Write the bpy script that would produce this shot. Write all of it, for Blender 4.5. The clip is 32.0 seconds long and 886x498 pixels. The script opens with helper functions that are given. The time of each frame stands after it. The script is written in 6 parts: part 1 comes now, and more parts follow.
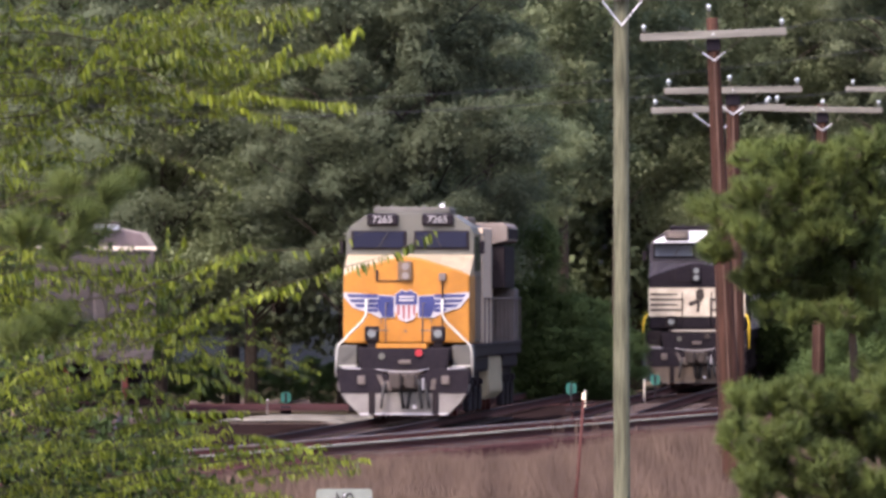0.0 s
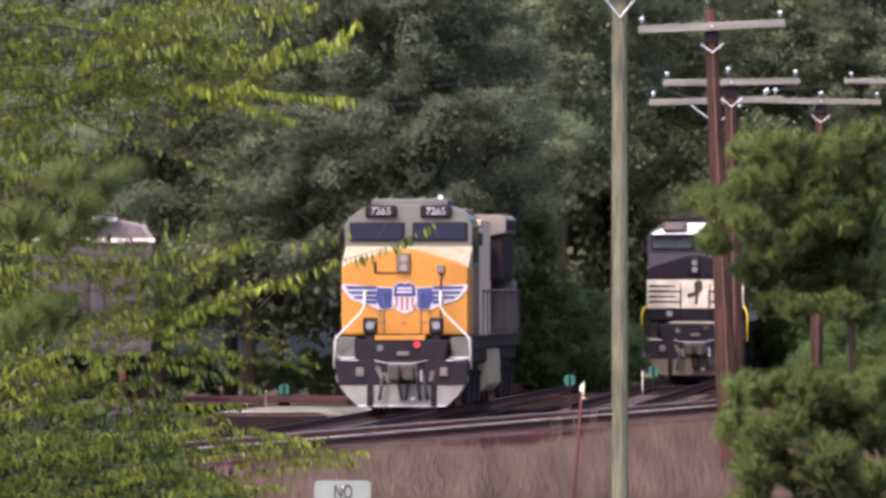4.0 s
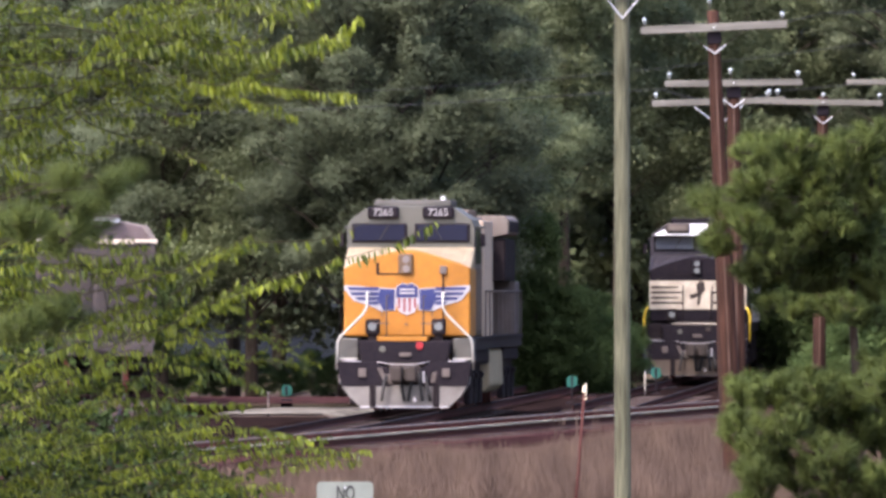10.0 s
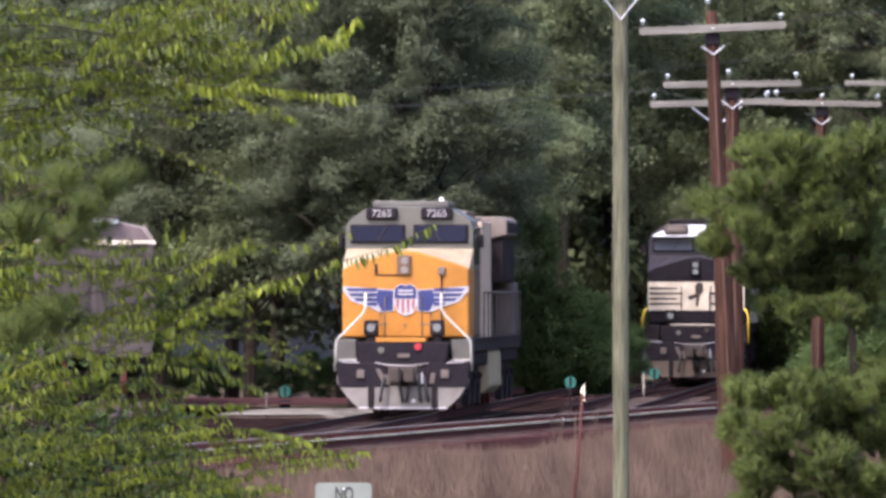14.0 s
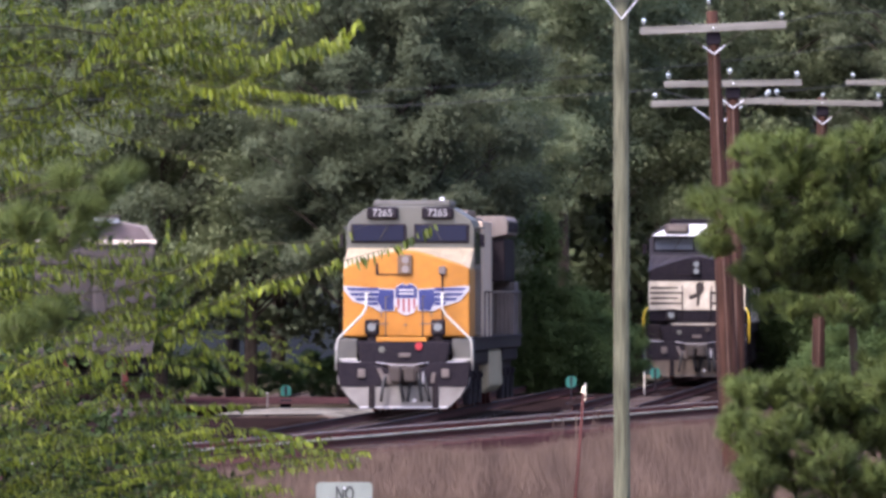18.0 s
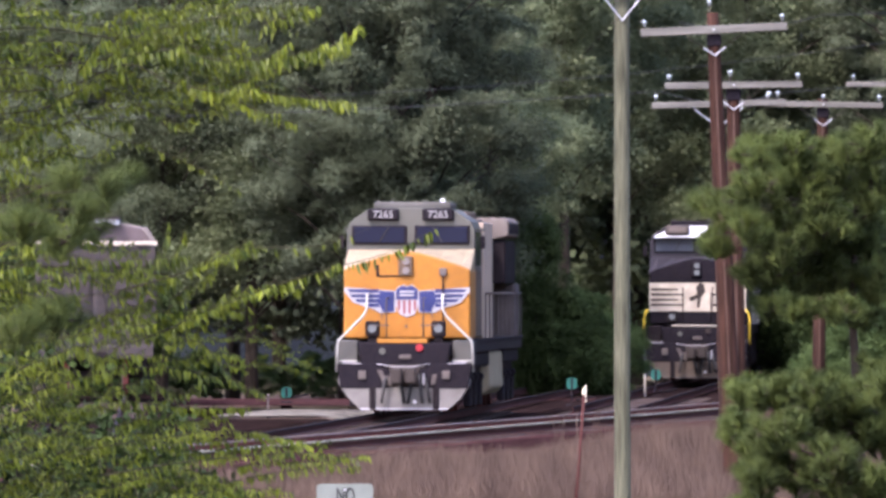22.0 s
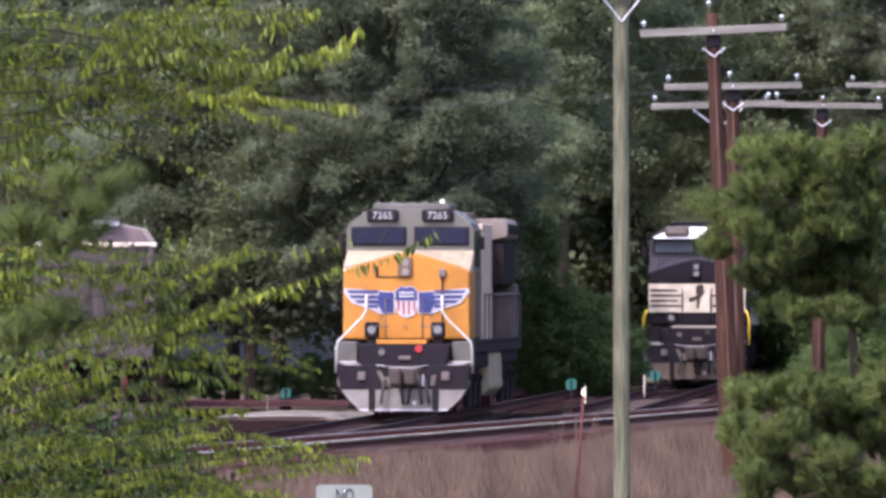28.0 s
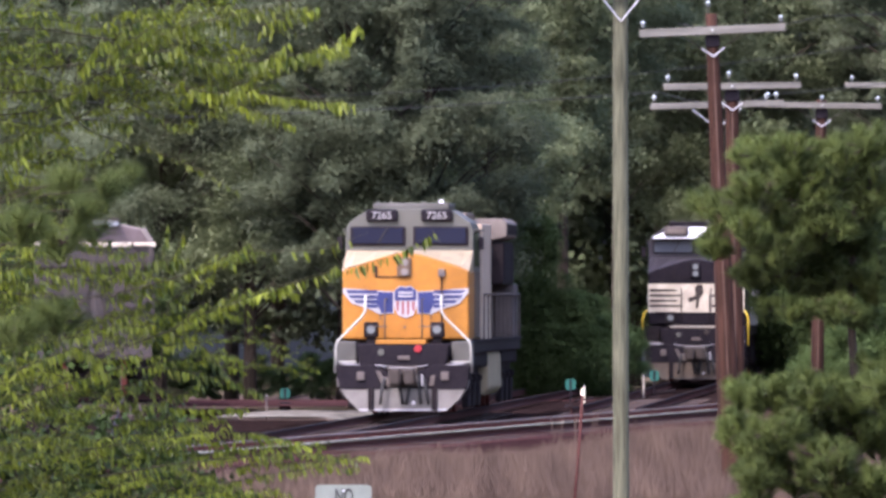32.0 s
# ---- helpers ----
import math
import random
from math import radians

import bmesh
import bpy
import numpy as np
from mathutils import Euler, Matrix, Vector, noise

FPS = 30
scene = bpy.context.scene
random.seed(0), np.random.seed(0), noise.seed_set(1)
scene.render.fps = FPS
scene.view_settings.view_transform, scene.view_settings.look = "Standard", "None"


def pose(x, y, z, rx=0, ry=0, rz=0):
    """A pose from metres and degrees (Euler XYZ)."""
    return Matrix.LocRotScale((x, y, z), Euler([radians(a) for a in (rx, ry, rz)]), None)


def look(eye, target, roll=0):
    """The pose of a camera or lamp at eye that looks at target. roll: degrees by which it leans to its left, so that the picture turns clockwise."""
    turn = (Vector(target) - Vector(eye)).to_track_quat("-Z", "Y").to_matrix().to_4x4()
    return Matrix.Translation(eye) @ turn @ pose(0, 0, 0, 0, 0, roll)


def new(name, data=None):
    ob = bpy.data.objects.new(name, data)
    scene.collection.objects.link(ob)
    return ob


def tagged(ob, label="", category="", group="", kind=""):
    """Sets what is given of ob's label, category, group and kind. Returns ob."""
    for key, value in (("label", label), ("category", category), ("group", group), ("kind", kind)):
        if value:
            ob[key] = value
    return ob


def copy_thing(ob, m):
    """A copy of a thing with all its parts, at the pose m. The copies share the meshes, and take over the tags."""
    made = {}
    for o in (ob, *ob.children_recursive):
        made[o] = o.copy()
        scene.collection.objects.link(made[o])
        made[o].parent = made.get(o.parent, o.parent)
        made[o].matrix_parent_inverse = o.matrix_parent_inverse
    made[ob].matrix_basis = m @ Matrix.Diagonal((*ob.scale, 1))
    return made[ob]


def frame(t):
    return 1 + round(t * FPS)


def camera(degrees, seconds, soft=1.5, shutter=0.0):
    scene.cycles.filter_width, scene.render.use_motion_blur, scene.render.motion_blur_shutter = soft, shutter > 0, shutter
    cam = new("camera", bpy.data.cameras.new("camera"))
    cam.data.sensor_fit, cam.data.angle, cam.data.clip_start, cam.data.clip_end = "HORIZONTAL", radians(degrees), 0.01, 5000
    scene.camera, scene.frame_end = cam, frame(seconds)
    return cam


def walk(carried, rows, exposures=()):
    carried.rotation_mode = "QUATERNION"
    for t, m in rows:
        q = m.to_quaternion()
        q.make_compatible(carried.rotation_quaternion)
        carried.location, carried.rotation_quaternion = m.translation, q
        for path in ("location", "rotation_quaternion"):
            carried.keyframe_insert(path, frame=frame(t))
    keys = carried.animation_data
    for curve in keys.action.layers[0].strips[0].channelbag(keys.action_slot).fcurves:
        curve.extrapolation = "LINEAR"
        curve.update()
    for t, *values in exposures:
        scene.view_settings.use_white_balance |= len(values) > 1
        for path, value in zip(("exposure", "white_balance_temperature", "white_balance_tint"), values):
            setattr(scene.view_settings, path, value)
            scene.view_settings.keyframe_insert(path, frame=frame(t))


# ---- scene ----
# camera: a long lens on a tripod, nudged a little in pan and tilt
EYE = Vector((0.0, 0.0, 2.8))
LENS = 4.604
STEP = 1.0 / 19500.0          # one unit of the pan and tilt tables, in radians
cam = camera(LENS, 32.0, soft=3.2)
# seconds, pan to the left, tilt up
NUDGES = [
    (0, 0.1, 11.9), (0.5, 0.3, 7.5), (1, -0.3, 3.2), (1.5, -1.7, -1.5), (2, -4.2, -4.8),
    (2.5, -3.2, -4.5), (3, -3.5, -3.9), (3.5, -3.2, -3.2), (5.5, -1.7, -1.8), (6, -1.3, -2.8),
    (6.5, -1.3, -1.6), (7, -1.4, -1.4), (7.5, -0.2, -1.8), (8, -1.3, -0.1), (8.5, -0.8, -0.4),
    (9, 1.3, -0.2), (9.5, 1.4, -0.3), (10, 1.4, -0.7), (10.5, 1.7, -0.4), (11, 2.8, 0.1),
    (11.5, 1.6, 0.2), (12, 1.5, -0.4), (12.5, 0.8, -0.8), (13, 0, 0), (13.5, -1.3, 0.2),
    (14, -1.3, 1.2), (14.5, -0.2, -0.1), (16.5, -0.2, -0.2), (17, -0.4, 0.9), (17.5, -0.2, 0.1),
    (18, 0.1, 0.2), (18.5, -0, 1.2), (19, -0.1, 1.3), (19.5, 0.3, 1.6), (20, 0.1, 1.6),
    (20.5, 0, 1.8), (21, 0.1, 2.7), (21.5, -0, 3), (22, 1.2, 3), (22.5, 0.4, 3),
    (23, 1.6, 3.4), (23.5, 1.4, 3.3), (24, 1.4, 4.4), (24.5, 1.2, 3.9), (25, 1.5, 4.7),
    (25.5, 0.7, 5.4), (27.5, -0, 4.7), (28, 0.1, 4.8), (28.5, -0.3, 4.7), (29, -0.3, 4.7),
    (29.5, -0.2, 5.2), (30, -0.3, 4.5), (30.5, -0.3, 5.1), (31, -0.3, 4.6), (31.5, -1.7, 4.5),
    (32, -1.3, 4.7),
]


def aim(pan, tilt):
    return look(EYE, EYE + Vector((-pan * STEP * 100, 100, (65.0 + tilt) * STEP * 100)))


walk(cam, [(t, aim(p, q)) for t, p, q in NUDGES], exposures=[(0.0, 2.26, 6330, 25), (3.0, 2.26, 6290, 25), (7.0, 2.26, 6180, 23), (13.0, 2.26, 6130, 22), (18.0, 2.26, 5850, 26), (32.0, 2.26, 5810, 27)])

# daylight: high summer sun from behind the camera's left shoulder
SUN_EL, SUN_AZ = radians(51), radians(35)     # azimuth: turned from straight behind the camera towards its left
sun_way = Vector((-math.sin(SUN_AZ) * math.cos(SUN_EL), -math.cos(SUN_AZ) * math.cos(SUN_EL), math.sin(SUN_EL)))
world = bpy.data.worlds.new("sky")
scene.world = world
world.use_nodes = True
wn = world.node_tree
sky = wn.nodes.new("ShaderNodeTexSky")
sky.sky_type = "NISHITA"
sky.sun_disc = False
sky.sun_elevation = SUN_EL
sky.sun_rotation = math.atan2(sun_way.x, sun_way.y)
sky.dust_density = 3.5
wn.links.new(sky.outputs[0], wn.nodes["Background"].inputs[0])
wn.nodes["Background"].inputs[1].default_value = 0.17
sun_data = bpy.data.lights.new("sun", "SUN")
sun_data.energy = 1.02
sun_data.angle = radians(0.53)
sun_data.color = (1.0, 0.95, 0.87)
sun = new("sun", sun_data)
sun.matrix_world = look(sun_way * 100, (0, 0, 0))


# ---- materials ----
def nodes_of(name, dull=0.18):
    m = bpy.data.materials.new(name)
    m.use_nodes = True
    nt = m.node_tree
    nt.nodes["Principled BSDF"].inputs["Specular IOR Level"].default_value = dull
    return m, nt, nt.nodes["Principled BSDF"]


def mottle(nt, scale, low, high, detail=4.0, kind="object"):
    """A grey value between low and high, from noise at a real size."""
    co = nt.nodes.new("ShaderNodeTexCoord")
    tx = nt.nodes.new("ShaderNodeTexNoise")
    tx.inputs["Scale"].default_value = scale
    tx.inputs["Detail"].default_value = detail
    nt.links.new(co.outputs["Object"], tx.inputs["Vector"])
    mr = nt.nodes.new("ShaderNodeMapRange")
    mr.inputs["From Min"].default_value = 0.3
    mr.inputs["From Max"].default_value = 0.7
    mr.inputs["To Min"].default_value = low
    mr.inputs["To Max"].default_value = high
    nt.links.new(tx.outputs["Fac"], mr.inputs["Value"])
    return mr.outputs["Result"], tx.outputs["Fac"]


def times(nt, colour, value):
    mx = nt.nodes.new("ShaderNodeMix")
    mx.data_type, mx.blend_type = "RGBA", "MULTIPLY"
    mx.inputs["Factor"].default_value = 1.0
    if isinstance(colour, tuple):
        mx.inputs["A"].default_value = (*colour, 1)
    else:
        nt.links.new(colour, mx.inputs["A"])
    nt.links.new(value, mx.inputs["B"])
    return mx.outputs["Result"]


def blend(nt, a, b, value):
    mx = nt.nodes.new("ShaderNodeMix")
    mx.data_type = "RGBA"
    for sock, c in (("A", a), ("B", b)):
        if isinstance(c, tuple):
            mx.inputs[sock].default_value = (*c, 1)
        else:
            nt.links.new(c, mx.inputs[sock])
    nt.links.new(value, mx.inputs["Factor"])
    return mx.outputs["Result"]


def relief(nt, bsdf, value, strength, distance):
    bp = nt.nodes.new("ShaderNodeBump")
    bp.inputs["Strength"].default_value = strength
    bp.inputs["Distance"].default_value = distance
    nt.links.new(value, bp.inputs["Height"])
    nt.links.new(bp.outputs["Normal"], bsdf.inputs["Normal"])


def paint(name, colour, rough=0.4, metal=0.0, scale=3.0, dirt=0.75, grime=(0.09, 0.075, 0.06), wear=0.22, dull=0.18):
    """A painted or metal surface: base colour, broad fading and finer grime with a shape of its own."""
    m, nt, b = nodes_of(name, dull)
    fade, _ = mottle(nt, scale, dirt, 1.08)
    spots, raw = mottle(nt, scale * 7, 0.0, wear, 6.0)
    nt.links.new(blend(nt, times(nt, colour, fade), grime, spots), b.inputs["Base Color"])
    b.inputs["Roughness"].default_value = rough
    b.inputs["Metallic"].default_value = metal
    relief(nt, b, raw, 0.15, 0.004)
    return m


def leafage(name, dark, light, gloss=0.45, through_light=0.35, scale=1.3, grain=0.5, lay=None, shine=0.18):
    """Leaves: colour that differs from leaf to leaf and over the crown, with light passing through."""
    m, nt, b = nodes_of(name, shine)
    geo = nt.nodes.new("ShaderNodeNewGeometry")
    broad, _ = mottle(nt, scale, 0.0, 1.0, 3.0)
    if lay:
        co = nt.nodes.new("ShaderNodeTexCoord")
        mp = nt.nodes.new("ShaderNodeMapping")
        mp.inputs["Scale"].default_value = lay
        nt.links.new(co.outputs["Object"], mp.inputs["Vector"])
        drift = nt.nodes.new("ShaderNodeTexNoise")
        drift.inputs["Scale"].default_value = 1.0
        drift.inputs["Detail"].default_value = 5.0
        nt.links.new(mp.outputs[0], drift.inputs["Vector"])
        span = nt.nodes.new("ShaderNodeMapRange")
        span.inputs["From Min"].default_value = 0.34
        span.inputs["From Max"].default_value = 0.66
        nt.links.new(drift.outputs["Fac"], span.inputs["Value"])
        broad = span.outputs["Result"]
    ad = nt.nodes.new("ShaderNodeMath")
    ad.operation = "ADD"
    ad.use_clamp = True
    half = nt.nodes.new("ShaderNodeMath")
    half.operation = "MULTIPLY_ADD"
    half.inputs[1].default_value = grain
    half.inputs[2].default_value = 0.2 - 0.5 * grain
    nt.links.new(geo.outputs["Random Per Island"], half.inputs[0])
    tone = nt.nodes.new("ShaderNodeMath")
    tone.operation = "MULTIPLY"
    tone.inputs[1].default_value = 0.55 if lay is None else 0.75
    nt.links.new(broad, tone.inputs[0])
    nt.links.new(half.outputs[0], ad.inputs[0])
    nt.links.new(tone.outputs[0], ad.inputs[1])
    colour = blend(nt, dark, light, ad.outputs[0])
    info = nt.nodes.new("ShaderNodeObjectInfo")
    vary = nt.nodes.new("ShaderNodeMapRange")
    vary.inputs["To Min"].default_value = 0.78
    vary.inputs["To Max"].default_value = 1.15
    nt.links.new(info.outputs["Random"], vary.inputs["Value"])
    colour = times(nt, colour, vary.outputs["Result"])
    nt.links.new(colour, b.inputs["Base Color"])
    b.inputs["Roughness"].default_value = gloss
    tr = nt.nodes.new("ShaderNodeBsdfTranslucent")
    nt.links.new(colour, tr.inputs["Color"])
    mix = nt.nodes.new("ShaderNodeMixShader")
    mix.inputs[0].default_value = through_light
    nt.links.new(b.outputs[0], mix.inputs[1])
    nt.links.new(tr.outputs[0], mix.inputs[2])
    nt.links.new(mix.outputs[0], nt.nodes["Material Output"].inputs[0])
    return m


def timber(name, dark, light, grain=18.0, rough=0.85, along="z"):
    """Wood or bark with grain stretched along z."""
    m, nt, b = nodes_of(name, 0.08)
    co = nt.nodes.new("ShaderNodeTexCoord")
    mp = nt.nodes.new("ShaderNodeMapping")
    mp.inputs["Scale"].default_value = (grain * 0.06, grain, grain) if along == "x" else (grain, grain, grain * 0.06)
    nt.links.new(co.outputs["Object"], mp.inputs["Vector"])
    tx = nt.nodes.new("ShaderNodeTexNoise")
    tx.inputs["Scale"].default_value = 1.0
    tx.inputs["Detail"].default_value = 6.0
    nt.links.new(mp.outputs[0], tx.inputs["Vector"])
    mr = nt.nodes.new("ShaderNodeMapRange")
    mr.inputs["From Min"].default_value = 0.32
    mr.inputs["From Max"].default_value = 0.68
    nt.links.new(tx.outputs["Fac"], mr.inputs["Value"])
    stain, _ = mottle(nt, 1.1, 0.75, 1.1)
    nt.links.new(times(nt, blend(nt, dark, light, mr.outputs["Result"]), stain), b.inputs["Base Color"])
    b.inputs["Roughness"].default_value = rough
    relief(nt, b, tx.outputs["Fac"], 0.6, 0.02)
    return m


def earth(name, dark, light, fine, broad, rough=0.95, bump=0.05):
    m, nt, b = nodes_of(name, 0.0)
    v1, raw = mottle(nt, fine, 0.0, 1.0, 8.0)
    v2, _ = mottle(nt, broad, 0.7, 1.15)
    nt.links.new(times(nt, blend(nt, dark, light, v1), v2), b.inputs["Base Color"])
    b.inputs["Roughness"].default_value = rough
    relief(nt, b, raw, 0.8, bump)
    return m


M_YELLOW = paint("yellow_paint", (0.290, 0.121, 0.017), 0.42, scale=1.4, dirt=0.78, grime=(0.15, 0.07, 0.025), wear=0.22)
M_GREY = paint("grey_paint", (0.084, 0.083, 0.071), 0.45, scale=1.2, dirt=0.8, wear=0.15, dull=0.03)
M_ROOF = paint("roof_grey_paint", (0.086, 0.083, 0.074), 0.55, scale=1.2, dirt=0.75, wear=0.2, dull=0.03)
M_HOOD = paint("sooty_grey_paint", (0.118, 0.090, 0.068), 0.55, scale=0.8, dirt=0.6, grime=(0.06, 0.05, 0.045), wear=0.45, dull=0.03)
M_BLACK = paint("black_paint", (0.010, 0.008, 0.011), 0.65, scale=1.4, dirt=0.7, grime=(0.045, 0.034, 0.032), wear=0.16, dull=0.05)
M_DARK = paint("dark_underframe", (0.013, 0.010, 0.012), 0.75, scale=1.4, dirt=0.6, grime=(0.05, 0.04, 0.035), wear=0.22, dull=0.03)
M_PLOW = paint("dusty_plow_paint", (0.155, 0.143, 0.130), 0.6, scale=2.2, dirt=0.6, grime=(0.12, 0.10, 0.09), wear=0.45)
M_DUST = paint("dusty_truck_paint", (0.098, 0.082, 0.074), 0.7, scale=2.0, dirt=0.6, grime=(0.10, 0.08, 0.07), wear=0.4, dull=0.03)
M_WHITE = paint("white_paint", (0.37, 0.355, 0.31), 0.45, scale=2.0, dirt=0.85, wear=0.10)
M_CREAM = paint("cream_paint", (0.72, 0.64, 0.45), 0.45, scale=2.0, dirt=0.82, wear=0.12)
M_FADEDRED = paint("faded_red_paint", (0.20, 0.06, 0.062), 0.5, scale=3.0, dirt=0.85, wear=0.12)
M_WING = paint("weathered_brown_grey_paint", (0.165, 0.138, 0.118), 0.55, scale=0.8, dirt=0.65, grime=(0.08, 0.06, 0.05), wear=0.35, dull=0.03)
M_ROOFEND = paint("brown_stained_roof_metal", (0.10, 0.078, 0.078), 0.55, scale=0.9, dirt=0.7, grime=(0.05, 0.03, 0.03), wear=0.35)
M_BONE = paint("soiled_white_paint", (0.47, 0.42, 0.33), 0.45, scale=3.0, dirt=0.7, grime=(0.2, 0.12, 0.07), wear=0.35)
M_BLUE = paint("blue_paint", (0.022, 0.028, 0.098), 0.4, scale=3.0, dirt=0.85, wear=0.08)
M_RED = paint("red_paint", (0.27, 0.02, 0.026), 0.4, scale=3.0, dirt=0.85, wear=0.08)
M_PALE = paint("faded_white_paint", (0.30, 0.285, 0.29), 0.5, scale=3.0, dirt=0.85, wear=0.1)
M_RAILYEL = paint("yellow_rail_paint", (0.50, 0.35, 0.025), 0.45, scale=3.0, dirt=0.85, wear=0.1)
M_GREEN = paint("green_target_paint", (0.010, 0.078, 0.058), 0.5, scale=5.0, dirt=0.85, wear=0.1)
M_SILVER = paint("silver_and_glare_paint", (0.52, 0.52, 0.52), 0.3, scale=2.0, dirt=0.85, wear=0.08)
M_STEEL = paint("bare_steel", (0.55, 0.53, 0.50), 0.3, 1.0, scale=5.0, dirt=0.8, wear=0.2)
M_GALV = paint("galvanised_steel", (0.55, 0.56, 0.57), 0.5, 0.6, scale=6.0, dirt=0.8, wear=0.2)
M_RUST = paint("rusty_steel", (0.22, 0.066, 0.052), 0.8, 0.0, scale=4.0, dirt=0.6, grime=(0.05, 0.03, 0.03), wear=0.5, dull=0.03)
M_RAILBRIGHT = paint("bright_rail_head", (0.42, 0.36, 0.25), 0.5, 0.0, scale=0.7, dirt=0.5, wear=0.3)
M_RAILHEAD = paint("worn_rail_head", (0.20, 0.135, 0.11), 0.5, 0.0, scale=2.0, dirt=0.7, wear=0.3)
M_CREAMGREY = paint("sun_bleached_grey_paint", (0.36, 0.325, 0.26), 0.5, scale=1.5, dirt=0.8, wear=0.2, dull=0.03)
# cream lightened for sun on the nose top and bounce on the tank
M_LITCREAM = paint("lit_cream_paint", (0.275, 0.222, 0.142), 0.5, scale=1.5, dirt=0.8, wear=0.2, dull=0.03)
M_DEEPRUST = paint("dark_red_rust", (0.055, 0.017, 0.015), 0.8, scale=6.0, dirt=0.7, wear=0.2, dull=0.03)
# black raised to dark grey to carry the haze before the engine
M_HAZEBLACK = paint("haze_lifted_black_paint", (0.030, 0.027, 0.034), 0.5, scale=1.0, dirt=0.6, grime=(0.08, 0.065, 0.06), wear=0.22)
M_PALEGREY = paint("pale_grey_cabinet_paint", (0.40, 0.31, 0.225), 0.5, scale=0.9, dirt=0.75, grime=(0.2, 0.16, 0.14), wear=0.25, dull=0.03)
M_LAMPBOX = paint("soiled_lamp_housing", (0.11, 0.065, 0.035), 0.6, scale=6.0, dirt=0.6, wear=0.4)
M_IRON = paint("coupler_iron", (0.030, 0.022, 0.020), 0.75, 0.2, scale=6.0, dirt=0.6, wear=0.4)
M_RUBBER = paint("black_rubber", (0.02, 0.02, 0.021), 0.7, scale=8.0, dirt=0.8, wear=0.2)
M_HOPPER = paint("hopper_grey_paint", (0.030, 0.027, 0.028), 0.5, scale=0.9, dirt=0.7, grime=(0.10, 0.07, 0.055), wear=0.35)
M_HOPROOF = paint("hopper_roof_metal", (0.17, 0.145, 0.135), 0.4, 0.1, scale=0.9, dirt=0.75, wear=0.2)
M_GLASSY = paint("insulator_glass", (0.34, 0.38, 0.38), 0.12, scale=6.0, dirt=0.9, wear=0.05)
M_NUMERAL = paint("dusty_numeral_paint", (0.25, 0.24, 0.245), 0.5, scale=6.0, dirt=0.6, wear=0.3)
M_SMOKED = paint("smoky_insulator_glass", (0.075, 0.08, 0.075), 0.15, scale=6.0, dirt=0.9, wear=0.05)
M_SIGN = paint("sign_white_sheet", (0.135, 0.150, 0.128), 0.5, scale=6.0, dirt=0.88, wear=0.08)
M_INK = paint("sign_black_ink", (0.02, 0.02, 0.02), 0.6, scale=9.0, dirt=0.9, wear=0.05)
M_WIRE = paint("weathered_wire", (0.03, 0.03, 0.033), 0.8, scale=5.0, wear=0.0)
M_POLE = timber("greenish_grey_pole_wood", (0.042, 0.042, 0.026), (0.112, 0.110, 0.070), 30)
M_CREO = timber("reddish_creosote_wood", (0.018, 0.0088, 0.0062), (0.048, 0.0222, 0.0145), 24)
M_CREO_PALE = timber("bleached_pole_moulding", (0.05, 0.03, 0.022), (0.11, 0.068, 0.052), 24)
M_ARM = timber("bleached_crossarm_wood", (0.080, 0.076, 0.064), (0.150, 0.142, 0.121), 14, along="x")
M_TIE = timber("old_tie_wood", (0.022, 0.015, 0.013), (0.052, 0.037, 0.031), 10)
M_BARK = timber("tree_bark", (0.022, 0.016, 0.012), (0.055, 0.041, 0.031), 16)
M_TWIG = timber("twig_bark", (0.022, 0.021, 0.010), (0.055, 0.048, 0.026), 30)
M_GROUND = earth("dry_soil", (0.06, 0.043, 0.033), (0.14, 0.10, 0.078), 1.8, 0.15)
M_LITTER = earth("wood_floor", (0.035, 0.03, 0.02), (0.09, 0.075, 0.045), 2.0, 0.2)
M_BALLAST = earth("track_ballast", (0.020, 0.0085, 0.0085), (0.055, 0.027, 0.025), 9.0, 0.22, bump=0.03)
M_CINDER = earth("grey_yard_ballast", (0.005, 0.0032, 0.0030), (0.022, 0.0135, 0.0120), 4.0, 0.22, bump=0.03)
M_ROAD = earth("pale_gravel", (0.018, 0.013, 0.010), (0.185, 0.165, 0.13), 1.3, 0.3, bump=0.02)
M_GRASS = leafage("dry_grass", (0.048, 0.031, 0.023), (0.100, 0.067, 0.047), 0.8, 0.2, 0.8, 0.3, (1.8, 0.08, 0.5))
M_LEAF = leafage("elm_leaf", (0.018, 0.035, 0.005), (0.184, 0.218, 0.016), 0.40, 0.36, 3.5, 0.7, None, 0.22)
M_NEEDLE = leafage("pine_needle", (0.020, 0.034, 0.009), (0.092, 0.116, 0.022), 0.7, 0.32, 4.5)
# the far wood's haze is mixed into these two paled, greyed leaf colours
M_WOOD1 = leafage("hazed_oak_leaf", (0.124, 0.151, 0.081), (0.195, 0.223, 0.109), 0.95, 0.5, 0.5, 0.14)
M_WOOD2 = leafage("hazed_dark_wood_leaf", (0.100, 0.120, 0.072), (0.146, 0.168, 0.094), 0.95, 0.58, 0.5, 0.14)
# leaves darkened to give the shade in the near tree's hollows
M_BUSH = leafage("shade_dark_bush_leaf", (0.014, 0.026, 0.007), (0.050, 0.076, 0.016), 0.9, 0.3, 1.6, 0.6)
M_SHRUB = leafage("shrub_leaf", (0.046, 0.072, 0.024), (0.080, 0.114, 0.034), 0.95, 0.45, 0.9, 0.3)


